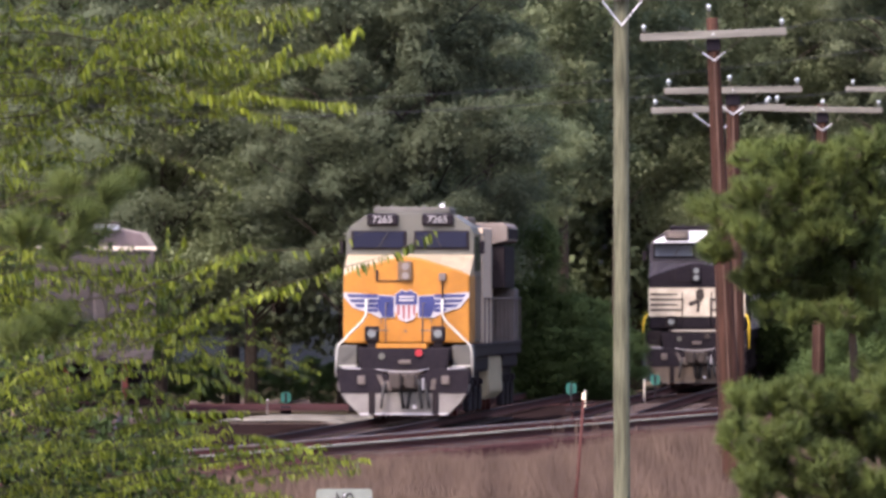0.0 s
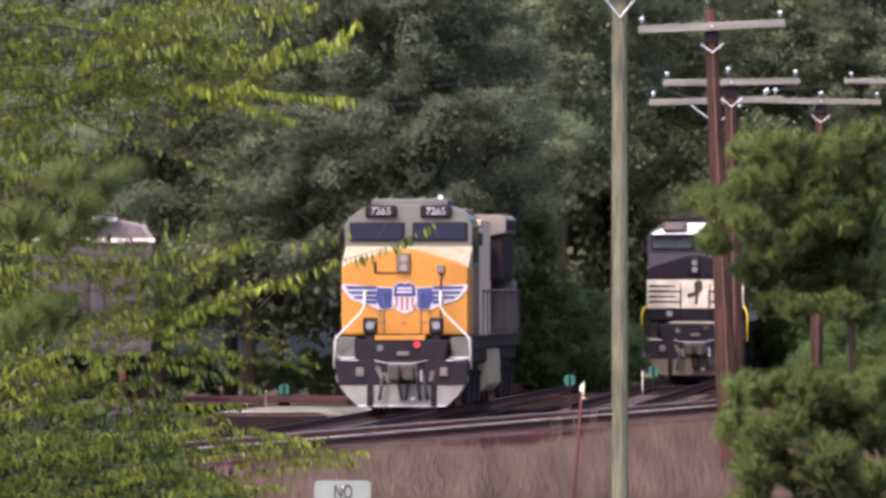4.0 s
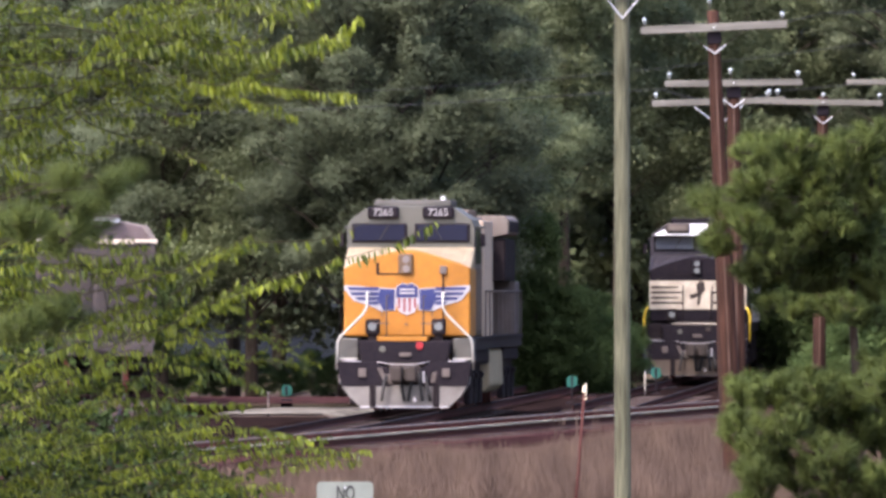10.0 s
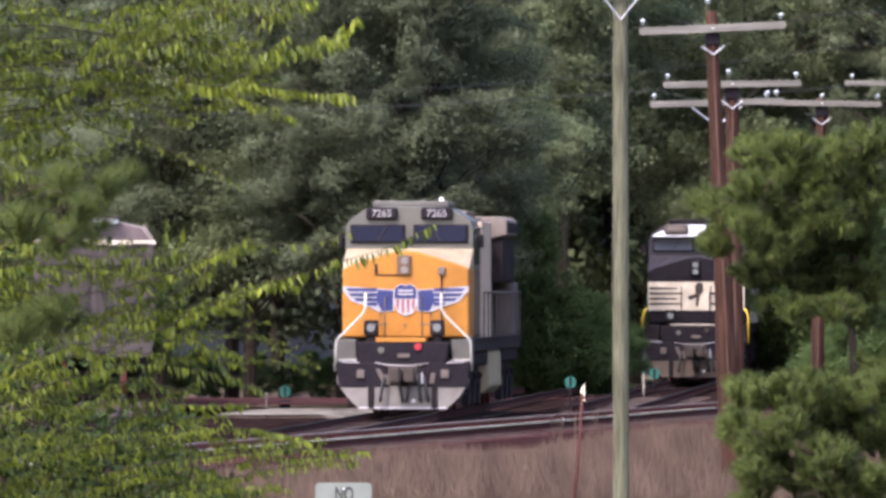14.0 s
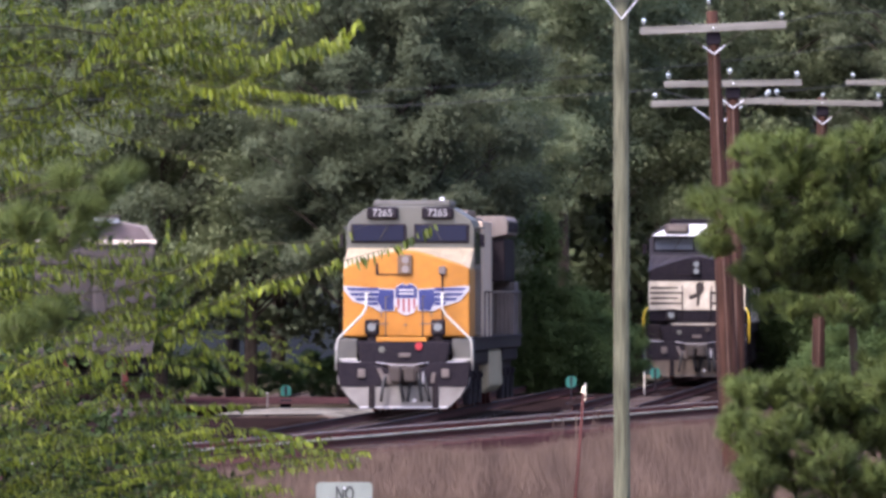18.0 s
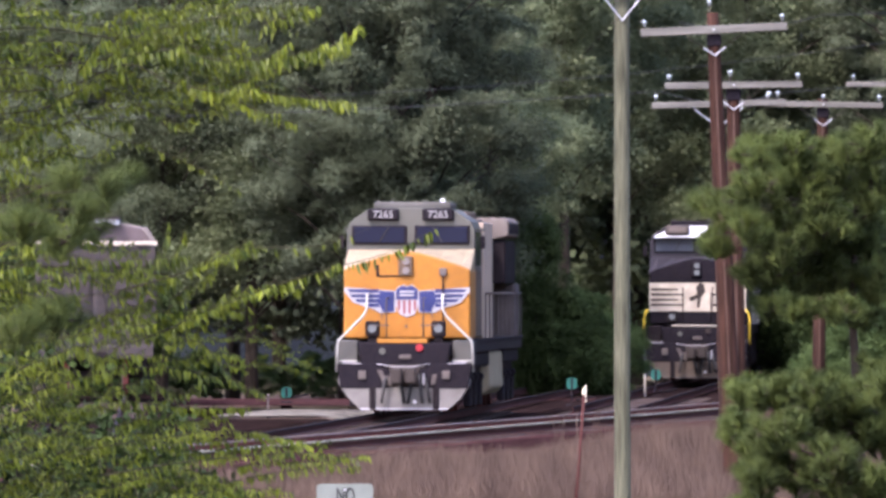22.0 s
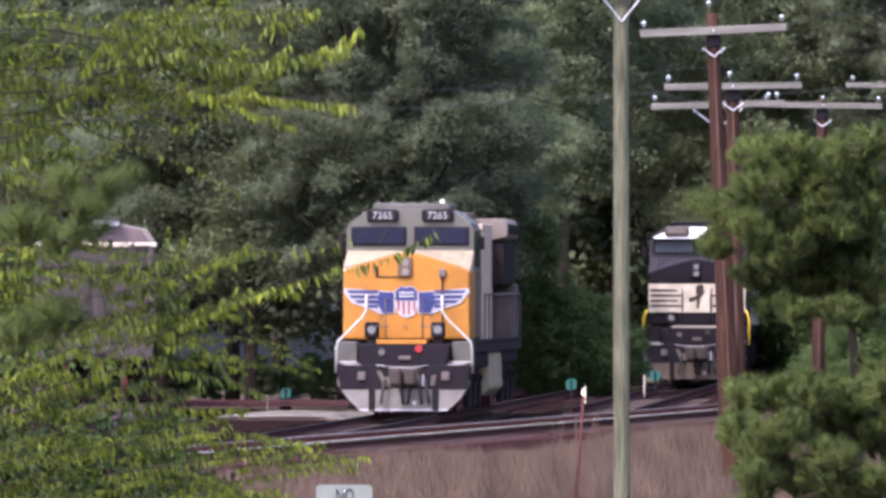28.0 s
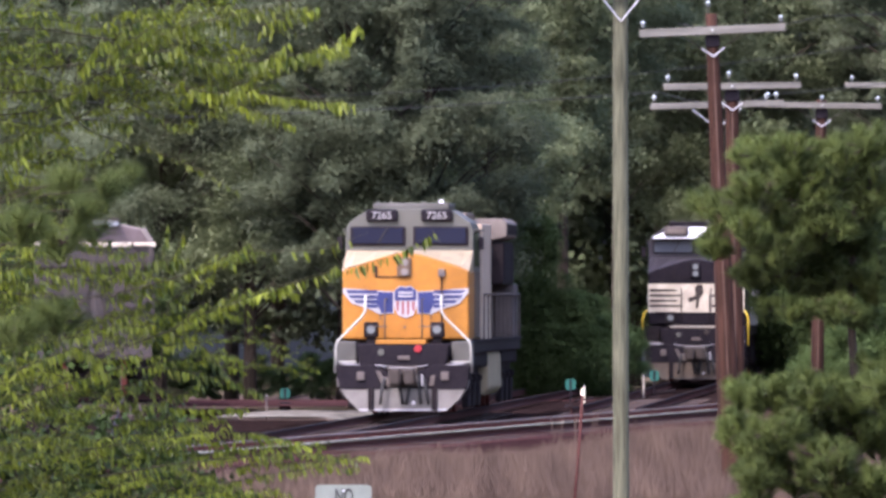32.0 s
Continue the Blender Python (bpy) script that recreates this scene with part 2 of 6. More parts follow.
def glass(name, colour):
    m, nt, b = nodes_of(name, 0.22)
    b.inputs["Base Color"].default_value = (*colour, 1)
    b.inputs["Roughness"].default_value = 0.06
    b.inputs["IOR"].default_value = 1.5
    smear, raw = mottle(nt, 4.0, 0.04, 0.14)
    nt.links.new(smear, b.inputs["Roughness"])
    return m


M_GLASS = glass("tinted_cab_glass", (0.007, 0.009, 0.022))
# reflected sky is put into this glass's grey-blue base colour
M_SKYGLASS = glass("sky_toned_cab_glass", (0.075, 0.085, 0.105))
M_LENS = glass("lamp_lens", (0.13, 0.14, 0.14))
M_DIMLENS = glass("dusty_lamp_lens", (0.15, 0.13, 0.12))


# ---- mesh helpers ----
def part(name, bm, material, parent=None, label="", smooth=False):
    me = bpy.data.meshes.new(name)
    bm.normal_update()
    bm.to_mesh(me)
    bm.free()
    me.materials.append(material)
    if smooth:
        me.shade_smooth()
    ob = new(name, me)
    ob.parent = parent
    if label:
        ob["label"] = label
    return ob


def raw_part(name, verts, faces, material, parent=None, label="", smooth=False, normals=None):
    me = bpy.data.meshes.new(name)
    me.from_pydata([tuple(v) for v in verts], [], faces)
    me.materials.append(material)
    if normals:
        me.normals_split_custom_set_from_vertices([tuple(n) for n in normals])
    if smooth:
        me.shade_smooth()
    ob = new(name, me)
    ob.parent = parent
    if label:
        ob["label"] = label
    return ob


def thing(name, m, label, category, group="", kind=""):
    ob = new(name)
    ob.matrix_basis = m
    return tagged(ob, label, category, group, kind)


def box(x0, x1, y0, y1, z0, z1, bevel=0.0, bm=None, seg=2):
    own = bmesh.new()
    bmesh.ops.create_cube(own, size=1.0)
    for v in own.verts:
        v.co = Vector(((x0 + x1) / 2 + v.co.x * (x1 - x0), (y0 + y1) / 2 + v.co.y * (y1 - y0), (z0 + z1) / 2 + v.co.z * (z1 - z0)))
    if bevel:
        bmesh.ops.bevel(own, geom=own.edges[:], offset=bevel, segments=seg, affect="EDGES", profile=0.5)
    return join(own, bm)


def join(own, bm):
    if bm is None:
        return own
    me = bpy.data.meshes.new("scrap")
    own.to_mesh(me)
    own.free()
    bm.from_mesh(me)
    bpy.data.meshes.remove(me)
    return bm


def prism(profile, y0, y1, bevel=0.0, bm=None, shrink=1.0, seg=2):
    """A solid of an (x, z) outline from y0 to y1; shrink narrows the outline at y0."""
    own = bmesh.new()
    cx = sum(p[0] for p in profile) / len(profile)
    cz = sum(p[1] for p in profile) / len(profile)
    a = [own.verts.new((cx + (x - cx) * shrink, y0, cz + (z - cz) * shrink)) for x, z in profile]
    b = [own.verts.new((x, y1, z)) for x, z in profile]
    n = len(profile)
    own.faces.new(a)
    own.faces.new(b[::-1])
    for i in range(n):
        own.faces.new((a[i], b[i], b[(i + 1) % n], a[(i + 1) % n]))
    bmesh.ops.recalc_face_normals(own, faces=own.faces[:])
    if bevel:
        bmesh.ops.bevel(own, geom=own.edges[:], offset=bevel, segments=seg, affect="EDGES", profile=0.5)
    return join(own, bm)


def cyl(p, q, r0, r1=None, n=14, bm=None):
    """A round bar from p to q."""
    p, q = Vector(p), Vector(q)
    own = bmesh.new()
    bmesh.ops.create_cone(own, cap_ends=True, segments=n, radius1=r0, radius2=r0 if r1 is None else r1, depth=(q - p).length)
    turn = (q - p).to_track_quat("Z", "Y").to_matrix().to_4x4()
    bmesh.ops.transform(own, matrix=Matrix.Translation((p + q) / 2) @ turn, verts=own.verts[:])
    return join(own, bm)


def tube_lists(points, radii, n, verts, faces):
    """Adds a tube through the points to lists of corners and faces."""
    base = len(verts)
    points = [Vector(p) for p in points]
    for i, p in enumerate(points):
        way = (points[min(i + 1, len(points) - 1)] - points[max(i - 1, 0)]).normalized()
        side = way.orthogonal().normalized() if abs(way.y) > 0.95 else way.cross(Vector((0, 1, 0))).normalized()
        up = way.cross(side)
        for k in range(n):
            a = math.tau * k / n
            verts.append(p + (side * math.cos(a) + up * math.sin(a)) * radii[i])
    for i in range(len(points) - 1):
        for k in range(n):
            k2 = (k + 1) % n
            faces.append((base + i * n + k, base + i * n + k2, base + (i + 1) * n + k2, base + (i + 1) * n + k))
    faces.append(tuple(base + k for k in range(n))[::-1])
    end = base + (len(points) - 1) * n
    faces.append(tuple(end + k for k in range(n)))


def tube(name, points, r0, r1, material, parent, label="", n=8):
    verts, faces = [], []
    c = len(points)
    tube_lists(points, [r0 + (r1 - r0) * i / max(1, c - 1) for i in range(c)], n, verts, faces)
    return raw_part(name, verts, faces, material, parent, label, True)


def lettering(name, words, size, m, material, parent, label=""):
    """Flat letters of the built-in font, turned into a mesh."""
    cu = bpy.data.curves.new(name, "FONT")
    cu.body, cu.size, cu.align_x, cu.align_y, cu.extrude = words, size, "CENTER", "CENTER", 0.003
    cu.offset = size * 0.012
    tmp = new(name, cu)
    me = bpy.data.meshes.new_from_object(tmp.evaluated_get(bpy.context.evaluated_depsgraph_get()))
    bpy.data.objects.remove(tmp)
    me.materials.clear()
    me.materials.append(material)
    ob = new(name, me)
    ob.parent = parent
    ob.matrix_basis = m
    if label:
        ob["label"] = label
    return ob


FACING = (90, 0, 0)      # lettering turned to face -y


# ---- ground, tracks ----
def land_height(x, y):
    """Lawn bank at the camera, a dip, the yard level, and the wood floor."""
    t = min(1.0, max(0.0, (y - 8) / 40))
    t = t * t * (3 - 2 * t)
    z = 1.15 * (1 - t) - 0.62 * t
    n = noise.noise(Vector((x * 0.11, y * 0.05, 0.3))) * 0.10
    return z + (n if y > 20 else 0)


def ground_sheet():
    xs = [-3000, -700, -200, -90] + list(range(-40, 41, 4)) + [90, 200, 700, 3000]
    ys = [-2500, -300, -60] + list(range(0, 60, 5)) + list(range(60, 440, 8)) + [480, 560, 800, 1500, 3500]
    verts = [(x, y, land_height(x, y)) for y in ys for x in xs]
    w = len(xs)
    faces = [(j * w + i, j * w + i + 1, (j + 1) * w + i + 1, (j + 1) * w + i) for j in range(len(ys) - 1) for i in range(w - 1)]
    ob = raw_part("ground", verts, faces, M_GROUND, smooth=True)
    return tagged(ob, "dry brown soil under rough grass beside the rail yard", "ground", kind="structure")


ground_sheet()


def lead_x(y):        # ladder track that crosses the view
    return 4.65 + 0.157 * (y - 250)


def track_a_x(y):     # track under the yellow engine
    return -0.84 + 0.0602 * (y - 250)


def track_b_x(y):     # track under the black engine
    return 7.60 + 0.053 * (y - 330)


def track_c_x(y):     # track under the hopper car
    return -9.06 - 0.026 * (y - 287)


def strip(name, line, y0, y1, left, right, z0, z1, material, parent=None, step=6.0, wob=0.0, label=""):
    """A bank of ballast along a line, with sloping shoulders."""
    verts, faces = [], []
    k = int((y1 - y0) / step) + 1
    for i in range(k + 1):
        y = y0 + (y1 - y0) * i / k
        x = line(y)
        j = noise.noise(Vector((x, y * 0.3, 5))) * wob
        for dx, z in ((left - 0.55 + j, z0), (left + j * 0.5, z1), (right + j * 0.5, z1), (right + 0.55 + j, z0)):
            verts.append((x + dx, y, z + (noise.noise(Vector((x + dx, y * 0.5, 9))) * 0.04 if z == z1 else 0)))
    for i in range(k):
        for c in range(3):
            a = i * 4 + c
            faces.append((a, a + 1, a + 5, a + 4))
    ob = raw_part(name, verts, faces, material, parent)
    return tagged(ob, label, "ballast", kind="structure")


BED = -0.215
strip("ballast_lead", lead_x, 120, 420, -1.9, 1.75, -0.75, BED, M_BALLAST, wob=0.25, label="pale crushed-stone ballast bank under the ladder track")
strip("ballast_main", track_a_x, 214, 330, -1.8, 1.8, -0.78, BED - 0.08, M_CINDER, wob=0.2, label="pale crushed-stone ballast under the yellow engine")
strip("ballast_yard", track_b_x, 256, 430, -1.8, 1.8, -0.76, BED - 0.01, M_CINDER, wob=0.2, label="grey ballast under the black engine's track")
strip("gravel_road", lambda y: -3.3 + 0.081 * (y - 270), 273, 288, -2.6, 0.0, BED - 0.26, BED - 0.17, M_ROAD, step=2.0, wob=0.7, label="pale sunlit gravel service road beside the tracks")
strip("ballast_back", lambda y: lead_x(y) - 9.5, 292, 310, -12.0, 2.6, -0.82, BED - 0.10, M_BALLAST, wob=0.3, label="dark reddish ballast before the wood")
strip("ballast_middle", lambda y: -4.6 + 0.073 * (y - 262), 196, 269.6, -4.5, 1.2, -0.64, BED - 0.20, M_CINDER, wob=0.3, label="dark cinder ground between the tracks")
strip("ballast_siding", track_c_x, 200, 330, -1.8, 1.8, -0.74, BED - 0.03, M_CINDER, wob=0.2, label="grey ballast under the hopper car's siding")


def rail_profile(x, z):
    return [(-0.07, 0), (0.07, 0), (0.07, 0.02), (0.012, 0.035), (0.012, 0.13), (0.036, 0.14), (0.036, 0.168), (-0.036, 0.168),
            (-0.036, 0.14), (-0.012, 0.13), (-0.012, 0.035), (-0.07, 0.02)]


def rail(line, y0, y1, side, parent, crown, web):
    turn = math.atan((line(y1) - line(y0)) / (y1 - y0))
    prof = rail_profile(0, 0)
    bm = prism(prof, y0, y1)
    for v in bm.verts:
        v.co.x += line(v.co.y) + side * 0.755 / math.cos(turn)
        v.co.z += -0.168
    r = part("rail", bm, web, parent)
    top = prism([(-0.037, -0.034), (0.037, -0.034), (0.037, -0.004), (0.028, 0.003), (-0.028, 0.003), (-0.037, -0.004)], y0, y1)
    for v in top.verts:
        v.co.x += line(v.co.y) + side * 0.755 / math.cos(turn)
    part("rail_head", top, crown, r, "worn bright running surface")


TIE = None


def track(name, line, y0, y1, label, tie_from, tie_to, low=0.0):
    global TIE
    t = thing(name, pose(0, 0, low), label, "railway track", kind="structure")
    web = M_RUST if name == "track_lead" else M_DEEPRUST
    rail(line, y0, y1, -1, t, M_RAILHEAD if name == "track_lead" else M_DARK, web)
    rail(line, y0, y1, 1, t, M_RAILBRIGHT if name == "track_lead" else M_DARK, M_DEEPRUST)
    y = tie_from
    turn = math.atan((line(y1) - line(y0)) / (y1 - y0))
    while y < tie_to:
        if TIE is None:
            TIE = part("tie", box(-1.28, 1.28, -0.115, 0.115, -0.18, 0.0, 0.012, seg=1), M_TIE)
            ob = TIE
        else:
            ob = new("tie", TIE.data)
        ob.parent = t
        ob.matrix_basis = Matrix.Translation((line(y) + random.uniform(-0.04, 0.04), y, -0.205 + random.uniform(-0.015, 0.004))) @ Matrix.Rotation(-turn + random.uniform(-0.015, 0.015), 4, "Z")
        y += 0.55
    return t


# ---- rail vehicles ----
def arc(cx, cz, r, a0, a1, n):
    return [(cx + r * math.cos(radians(a0 + (a1 - a0) * i / n)), cz + r * math.sin(radians(a0 + (a1 - a0) * i / n))) for i in range(n + 1)]


def plate(parent, name, outline, y, material, label="", thick=0.006):
    """A thin flat piece with an (x, z) outline standing at y and facing -y."""
    return part(name, prism(outline, y - thick, y), material, parent, label)


def wheelset(parent, y):
    bm = cyl((-1.2, y, 0.53), (1.2, y, 0.53), 0.09, n=10)
    part("axle", bm, M_DARK, parent)
    for s in (-1, 1):
        w = part("wheel", cyl((s * 0.70, y, 0.53), (s * 0.835, y, 0.53), 0.53, n=28), M_RUST, parent)
        part("wheel_rim", cyl((s * 0.68, y, 0.53), (s * 0.71, y, 0.53), 0.56, n=28), M_RAILHEAD, w)
        part("axle_box", box(s * 1.27 - 0.13, s * 1.27 + 0.13, y - 0.2, y + 0.2, 0.36, 0.74, 0.05), M_DARK, w)


def bogie(parent, y0, axles, pitch, material):
    b = part("bogie_frame", box(-1.15, 1.15, y0 - 0.25, y0 + 0.25, 0.55, 0.95, 0.05), material, parent)
    half = pitch * (axles - 1) / 2 + 0.75
    for s in (-1, 1):
        prof = box(s * 1.22 - 0.09, s * 1.22 + 0.09, y0 - half, y0 + half, 0.62, 1.12, 0.05)
        part("side_frame", prof, material, b)
        for i in range(axles):
            yy = y0 + (i - (axles - 1) / 2) * pitch
            part("journal_guard", box(s * 1.30 - 0.08, s * 1.30 + 0.08, yy - 0.42, yy + 0.42, 0.14, 0.70, 0.04), material, b)
            part("coil_spring", cyl((s * 1.28, yy + 0.34, 0.5), (s * 1.28, yy + 0.34, 0.8), 0.09, n=10), material, b)
            part("brake_cylinder", cyl((s * 1.36, yy - 0.55, 0.8), (s * 1.36, yy - 0.2, 0.8), 0.1, n=10), material, b)
    for i in range(axles):
        wheelset(b, y0 + (i - (axles - 1) / 2) * pitch)


def handrail(parent, pts, material, r=0.022, label=""):
    return tube("handrail", pts, r, r, material, parent, label, 8)


def locomotive(name, m, skin, label):
    """A wide-cab road diesel, nose at y = 0 and rail height z = 0; skin holds its paints."""
    e = thing(name, m, label, "locomotive")
    body, low, nose_mat, rails = skin["body"], skin["low"], skin["nose"], skin["rails"]
    # frame, walkway, fuel tank
    part("underframe", box(-1.5, 1.5, 0.5, 21.8, 1.38, 1.62, 0.02), skin["frame"], e)
    part("walkway", box(-1.53, 1.53, 1.6, 21.7, 1.62, 1.68, 0.01), skin["frame"], e)
    tank = [(-1.42, 1.36), (-1.45, 0.52), (-1.28, 0.34), (1.28, 0.34), (1.45, 0.52), (1.42, 1.36)]
    part("fuel_tank", prism(tank, 8.9, 14.3, 0.06), skin["tank"], e, "dusty fuel tank under the frame, paler on the yellow engine for bounced light")
    # yellow engine: plate painted paler for light bounced up from the ballast
    part("tank_end_plate", box(-1.26, 1.26, 8.87, 8.905, 0.40, 0.86, 0.01, seg=1), skin["tank_end"], e, "lower end of the tank, cream on the yellow engine for ballast bounce")
    bogie(e, 4.3, 3, 2.0, M_DARK)
    for s in (-1, 1):
        part("air_reservoir", box(s * 1.18 - 0.26, s * 1.18 + 0.26, 2.0, 8.6, 1.02, 1.40, 0.08), M_DARK, e)
        part("battery_box", box(s * 1.18 - 0.26, s * 1.18 + 0.26, 14.5, 21.2, 1.05, 1.40, 0.06), M_DARK, e)
    bogie(e, 18.0, 3, 2.0, M_DARK)
    # nose
    arch = [(-1.46, 1.68), (1.46, 1.68), (1.46, 3.26), (1.25, 3.36), (0.75, 3.52), (0.35, 3.64), (0.12, 3.68), (-0.12, 3.68),
            (-0.35, 3.64), (-0.75, 3.52), (-1.25, 3.36), (-1.46, 3.26)]
    nose = part("nose", prism(arch, 0.95, 2.75, 0.05, shrink=0.985, seg=3), nose_mat, e, skin["nose_label"])
    top = bmesh.new()
    edge = [(-1.44, 3.25)] + [(x, z - 0.02) for x, z in arch[:2:-1]] + [(1.44, 3.25)]
    edge = sorted(set(edge))
    low = [top.verts.new((x, 1.0, z)) for x, z in edge]
    high = [top.verts.new((x, 2.72, 3.73)) for x, z in edge]
    foot = [top.verts.new((x, 2.72, 3.10)) for x, z in edge]
    for i in range(len(edge) - 1):
        top.faces.new((low[i], low[i + 1], high[i + 1], high[i]))
        top.faces.new((low[i + 1], low[i], foot[i], foot[i + 1]))
    top.faces.new((low[0], high[0], foot[0]))
    top.faces.new((low[-1], foot[-1], high[-1]))
    # on the yellow engine, sunlight on the slope is in the cream colour
    part("nose_top", top, skin["nose_top"], nose, "sloping top of the nose, light on it put into the paint")
    part("nose_door_seam", box(-0.70, -0.64, 0.925, 0.945, 3.13, 3.37, 0.004, seg=1), M_DARK, nose)
    part("nose_door_sill", box(-0.70, -0.16, 0.925, 0.945, 3.11, 3.135, 0.004, seg=1), M_DARK, nose)
    lamp = part("headlight", box(-0.20, 0.13, 0.87, 0.96, 3.12, 3.57, 0.03), skin["lampbox"], nose, "twin headlight recess, unlit")
    for z in (3.24, 3.45):
        part("lens", cyl((-0.02, 0.845, z), (-0.02, 0.88, z), 0.085, n=18), skin["headlamp"], lamp)
    # hand brake box and its chain guide
    hb = part("hand_brake", box(0.74, 0.90, 0.86, 0.95, 3.12, 3.30, 0.02), M_DUST, nose)
    part("guide_rod", cyl((0.82, 0.91, 1.95), (0.82, 0.91, 3.12), 0.018, n=8), M_DARK, hb)
    # cab
    cabp = [(-1.46, 1.68), (1.46, 1.68), (1.46, 4.14), (1.38, 4.32), (0.98, 4.60), (0.60, 4.64), (-0.60, 4.64), (-0.98, 4.60), (-1.38, 4.32), (-1.46, 4.14)]
    cab = part("cab", prism(cabp, 2.7, 5.6, 0.03), body, e, skin["cab_label"])
    cab.location = (-0.025, 0, 0.045)
    if skin.get("roof_front"):
        # the sun's glare on this slope is painted on as silver
        rp = [(-1.36, 4.25), (1.36, 4.25), (1.28, 4.32), (0.66, 4.60), (-0.66, 4.60), (-1.28, 4.32)]
        wedge = prism(rp, 2.36, 2.69, 0.01)
        for v in wedge.verts:
            if v.co.y < 2.6 and v.co.z > 4.3:
                v.co.y += (v.co.z - 4.25) * 0.75
        part("roof_front", wedge, skin["roof_front"], cab, "sloping front of the cab roof, painted silver for sun glare")
    for s in (-1, 1):
        x0, x1 = sorted((s * 0.14, s * 1.30))
        fr = part("windscreen_frame", box(x0 - 0.05, x1 + 0.05, 2.655, 2.72, 3.80, 4.23, 0.02), M_BLACK, cab)
        part("windscreen", box(x0 + 0.01, x1 - 0.01, 2.64, 2.67, 3.84, 4.19, 0.01, seg=1), skin["glass"], fr, "dark tinted glass")
        part("wiper", cyl((s * 0.5, 2.625, 4.2), (s * 0.72, 2.625, 3.85), 0.012, n=6), M_RUBBER, fr)
        nb = part("number_board", box(s * 0.63 - 0.36, s * 0.63 + 0.36, skin["board_y"], 2.75, 4.34, 4.62, 0.05), skin["board"], cab, skin["board_label"])
        skin["number"](nb, s * 0.63)
        for y0 in (3.3, 4.4):
            part("side_window", box(s * 1.465 - 0.012, s * 1.465 + 0.012, y0 - 0.4, y0 + 0.6, 3.30, 4.1, 0.01, seg=1), M_GLASS, cab)
        part("window_hood", box(s * 1.50 - 0.06, s * 1.50 + 0.06, 3.2, 5.3, 4.13, 4.17, 0.01, seg=1), body, cab)
        part("cab_door", box(s * 1.46 - 0.012, s * 1.46 + 0.016, 2.76, 5.3, 1.75, 3.2, 0.01, seg=1), skin["hood"], cab, "sooty side door")
        part("mirror", box(s * 1.62 - 0.06, s * 1.62 + 0.06, 3.1, 3.13, 3.7, 4.0, 0.01, seg=1), M_BLACK, cab)
    roof = part("cab_roof_box", box(-0.86, 0.90, 2.95, 5.2, 4.62, 4.77, 0.04), skin["roof"], cab, "low air-conditioner housing on the roof")
    for x in (-0.75, -0.45, 0.3):
        part("antenna", cyl((x, 3.1, 4.76), (x, 3.1, 4.81), 0.04, 0.025, n=10), M_GREY, roof)
    part("beacon", cyl((0.72, 3.05, 4.76), (0.70, 3.05, 4.85), 0.06, 0.045, n=14), M_SILVER, roof, "shiny dome beacon")
    # hood, radiator
    hood = part("long_hood", prism([(-0.95, 1.68), (0.95, 1.68), (0.95, 4.3), (0.8, 4.5), (-0.8, 4.5), (-0.95, 4.3)], 5.6, 21.2, 0.02), skin["hood"], e)
    for s in (-1, 1):
        for i in range(14):
            y = 6.0 + i * 0.82
            d = part("hood_door", box(s * 0.955 - 0.012, s * 0.955 + 0.012, y, y + 0.74, 1.85, 3.6, 0.008, seg=1), skin["hood"], hood)
            part("latch", box(s * 0.98 - 0.02, s * 0.98 + 0.02, y + 0.62, y + 0.68, 2.6, 2.75, 0.005, seg=1), M_STEEL, d)
    part("inverter_cabinet", box(-1.47, 1.47, 5.65, 9.4, 1.68, 4.36, 0.03), skin["inverter"], e, "full-width equipment cabinet behind the cab")
    part("brake_grid_box", box(-1.1, 1.1, 6.2, 9.2, 4.2, 4.62, 0.05), skin["hood"], hood)
    part("exhaust_stack", box(-0.3, 0.3, 11.6, 12.4, 4.48, 4.75, 0.03), M_DARK, hood)
    rad = [(-0.95, 3.98), (0.95, 3.98), (1.46, 4.10), (1.46, 4.44), (1.36, 4.54), (-1.36, 4.54), (-1.46, 4.44), (-1.46, 4.10)]
    r = part("radiator", prism(rad, 16.4, 20.9, 0.03), skin["radiator"], e, "flared radiator wings at the rear")
    for s in (-1, 1):
        for i in range(6):
            part("radiator_screen", box(s * 1.465 - 0.01, s * 1.465 + 0.01, 16.55 + i * 0.72, 17.2 + i * 0.72, 4.15, 4.40, 0.006, seg=1), M_DARK, r)
    # added box, coloured near black for the shade beneath the radiator overhang
    rc = part("radiator_compartment", box(-1.38, 1.38, 16.5, 20.8, 2.96, 3.99, 0.03), M_DARK, e, "cabinet below the radiator wings, dark for the shade under them")
    for s in (-1, 1):
        for i in range(4):
            part("compartment_door", box(s * 1.385 - 0.012, s * 1.385 + 0.012, 16.6 + i * 1.04, 17.56 + i * 1.04, 3.05, 3.9, 0.01, seg=1), M_DARK, rc)
    for s in (-1, 1):
        ec = part("end_cabinet", box(s * 1.2 - 0.26, s * 1.2 + 0.26, 19.4, 21.3, 1.68, 2.95, 0.03), skin["cabinet"], e, "low equipment cabinet at the walkway end")
        part("cabinet_door", box(s * 1.2 - 0.2, s * 1.2 + 0.2, 19.37, 19.41, 1.78, 2.85, 0.012, seg=1), skin["cabinet"], ec)
    horn = part("horn", cyl((0.0, 9.9, 4.66), (0.0, 9.5, 4.68), 0.05, 0.1, n=12), M_SILVER, hood)
    part("horn_bracket", box(-0.04, 0.04, 9.7, 9.8, 4.48, 4.64), M_DARK, horn)
    # walkway railings with posts
    for s in (-1, 1):
        rl = handrail(e, [(s * 1.5, 6.0, 2.72), (s * 1.5, 21.4, 2.72)], skin["siderail"])
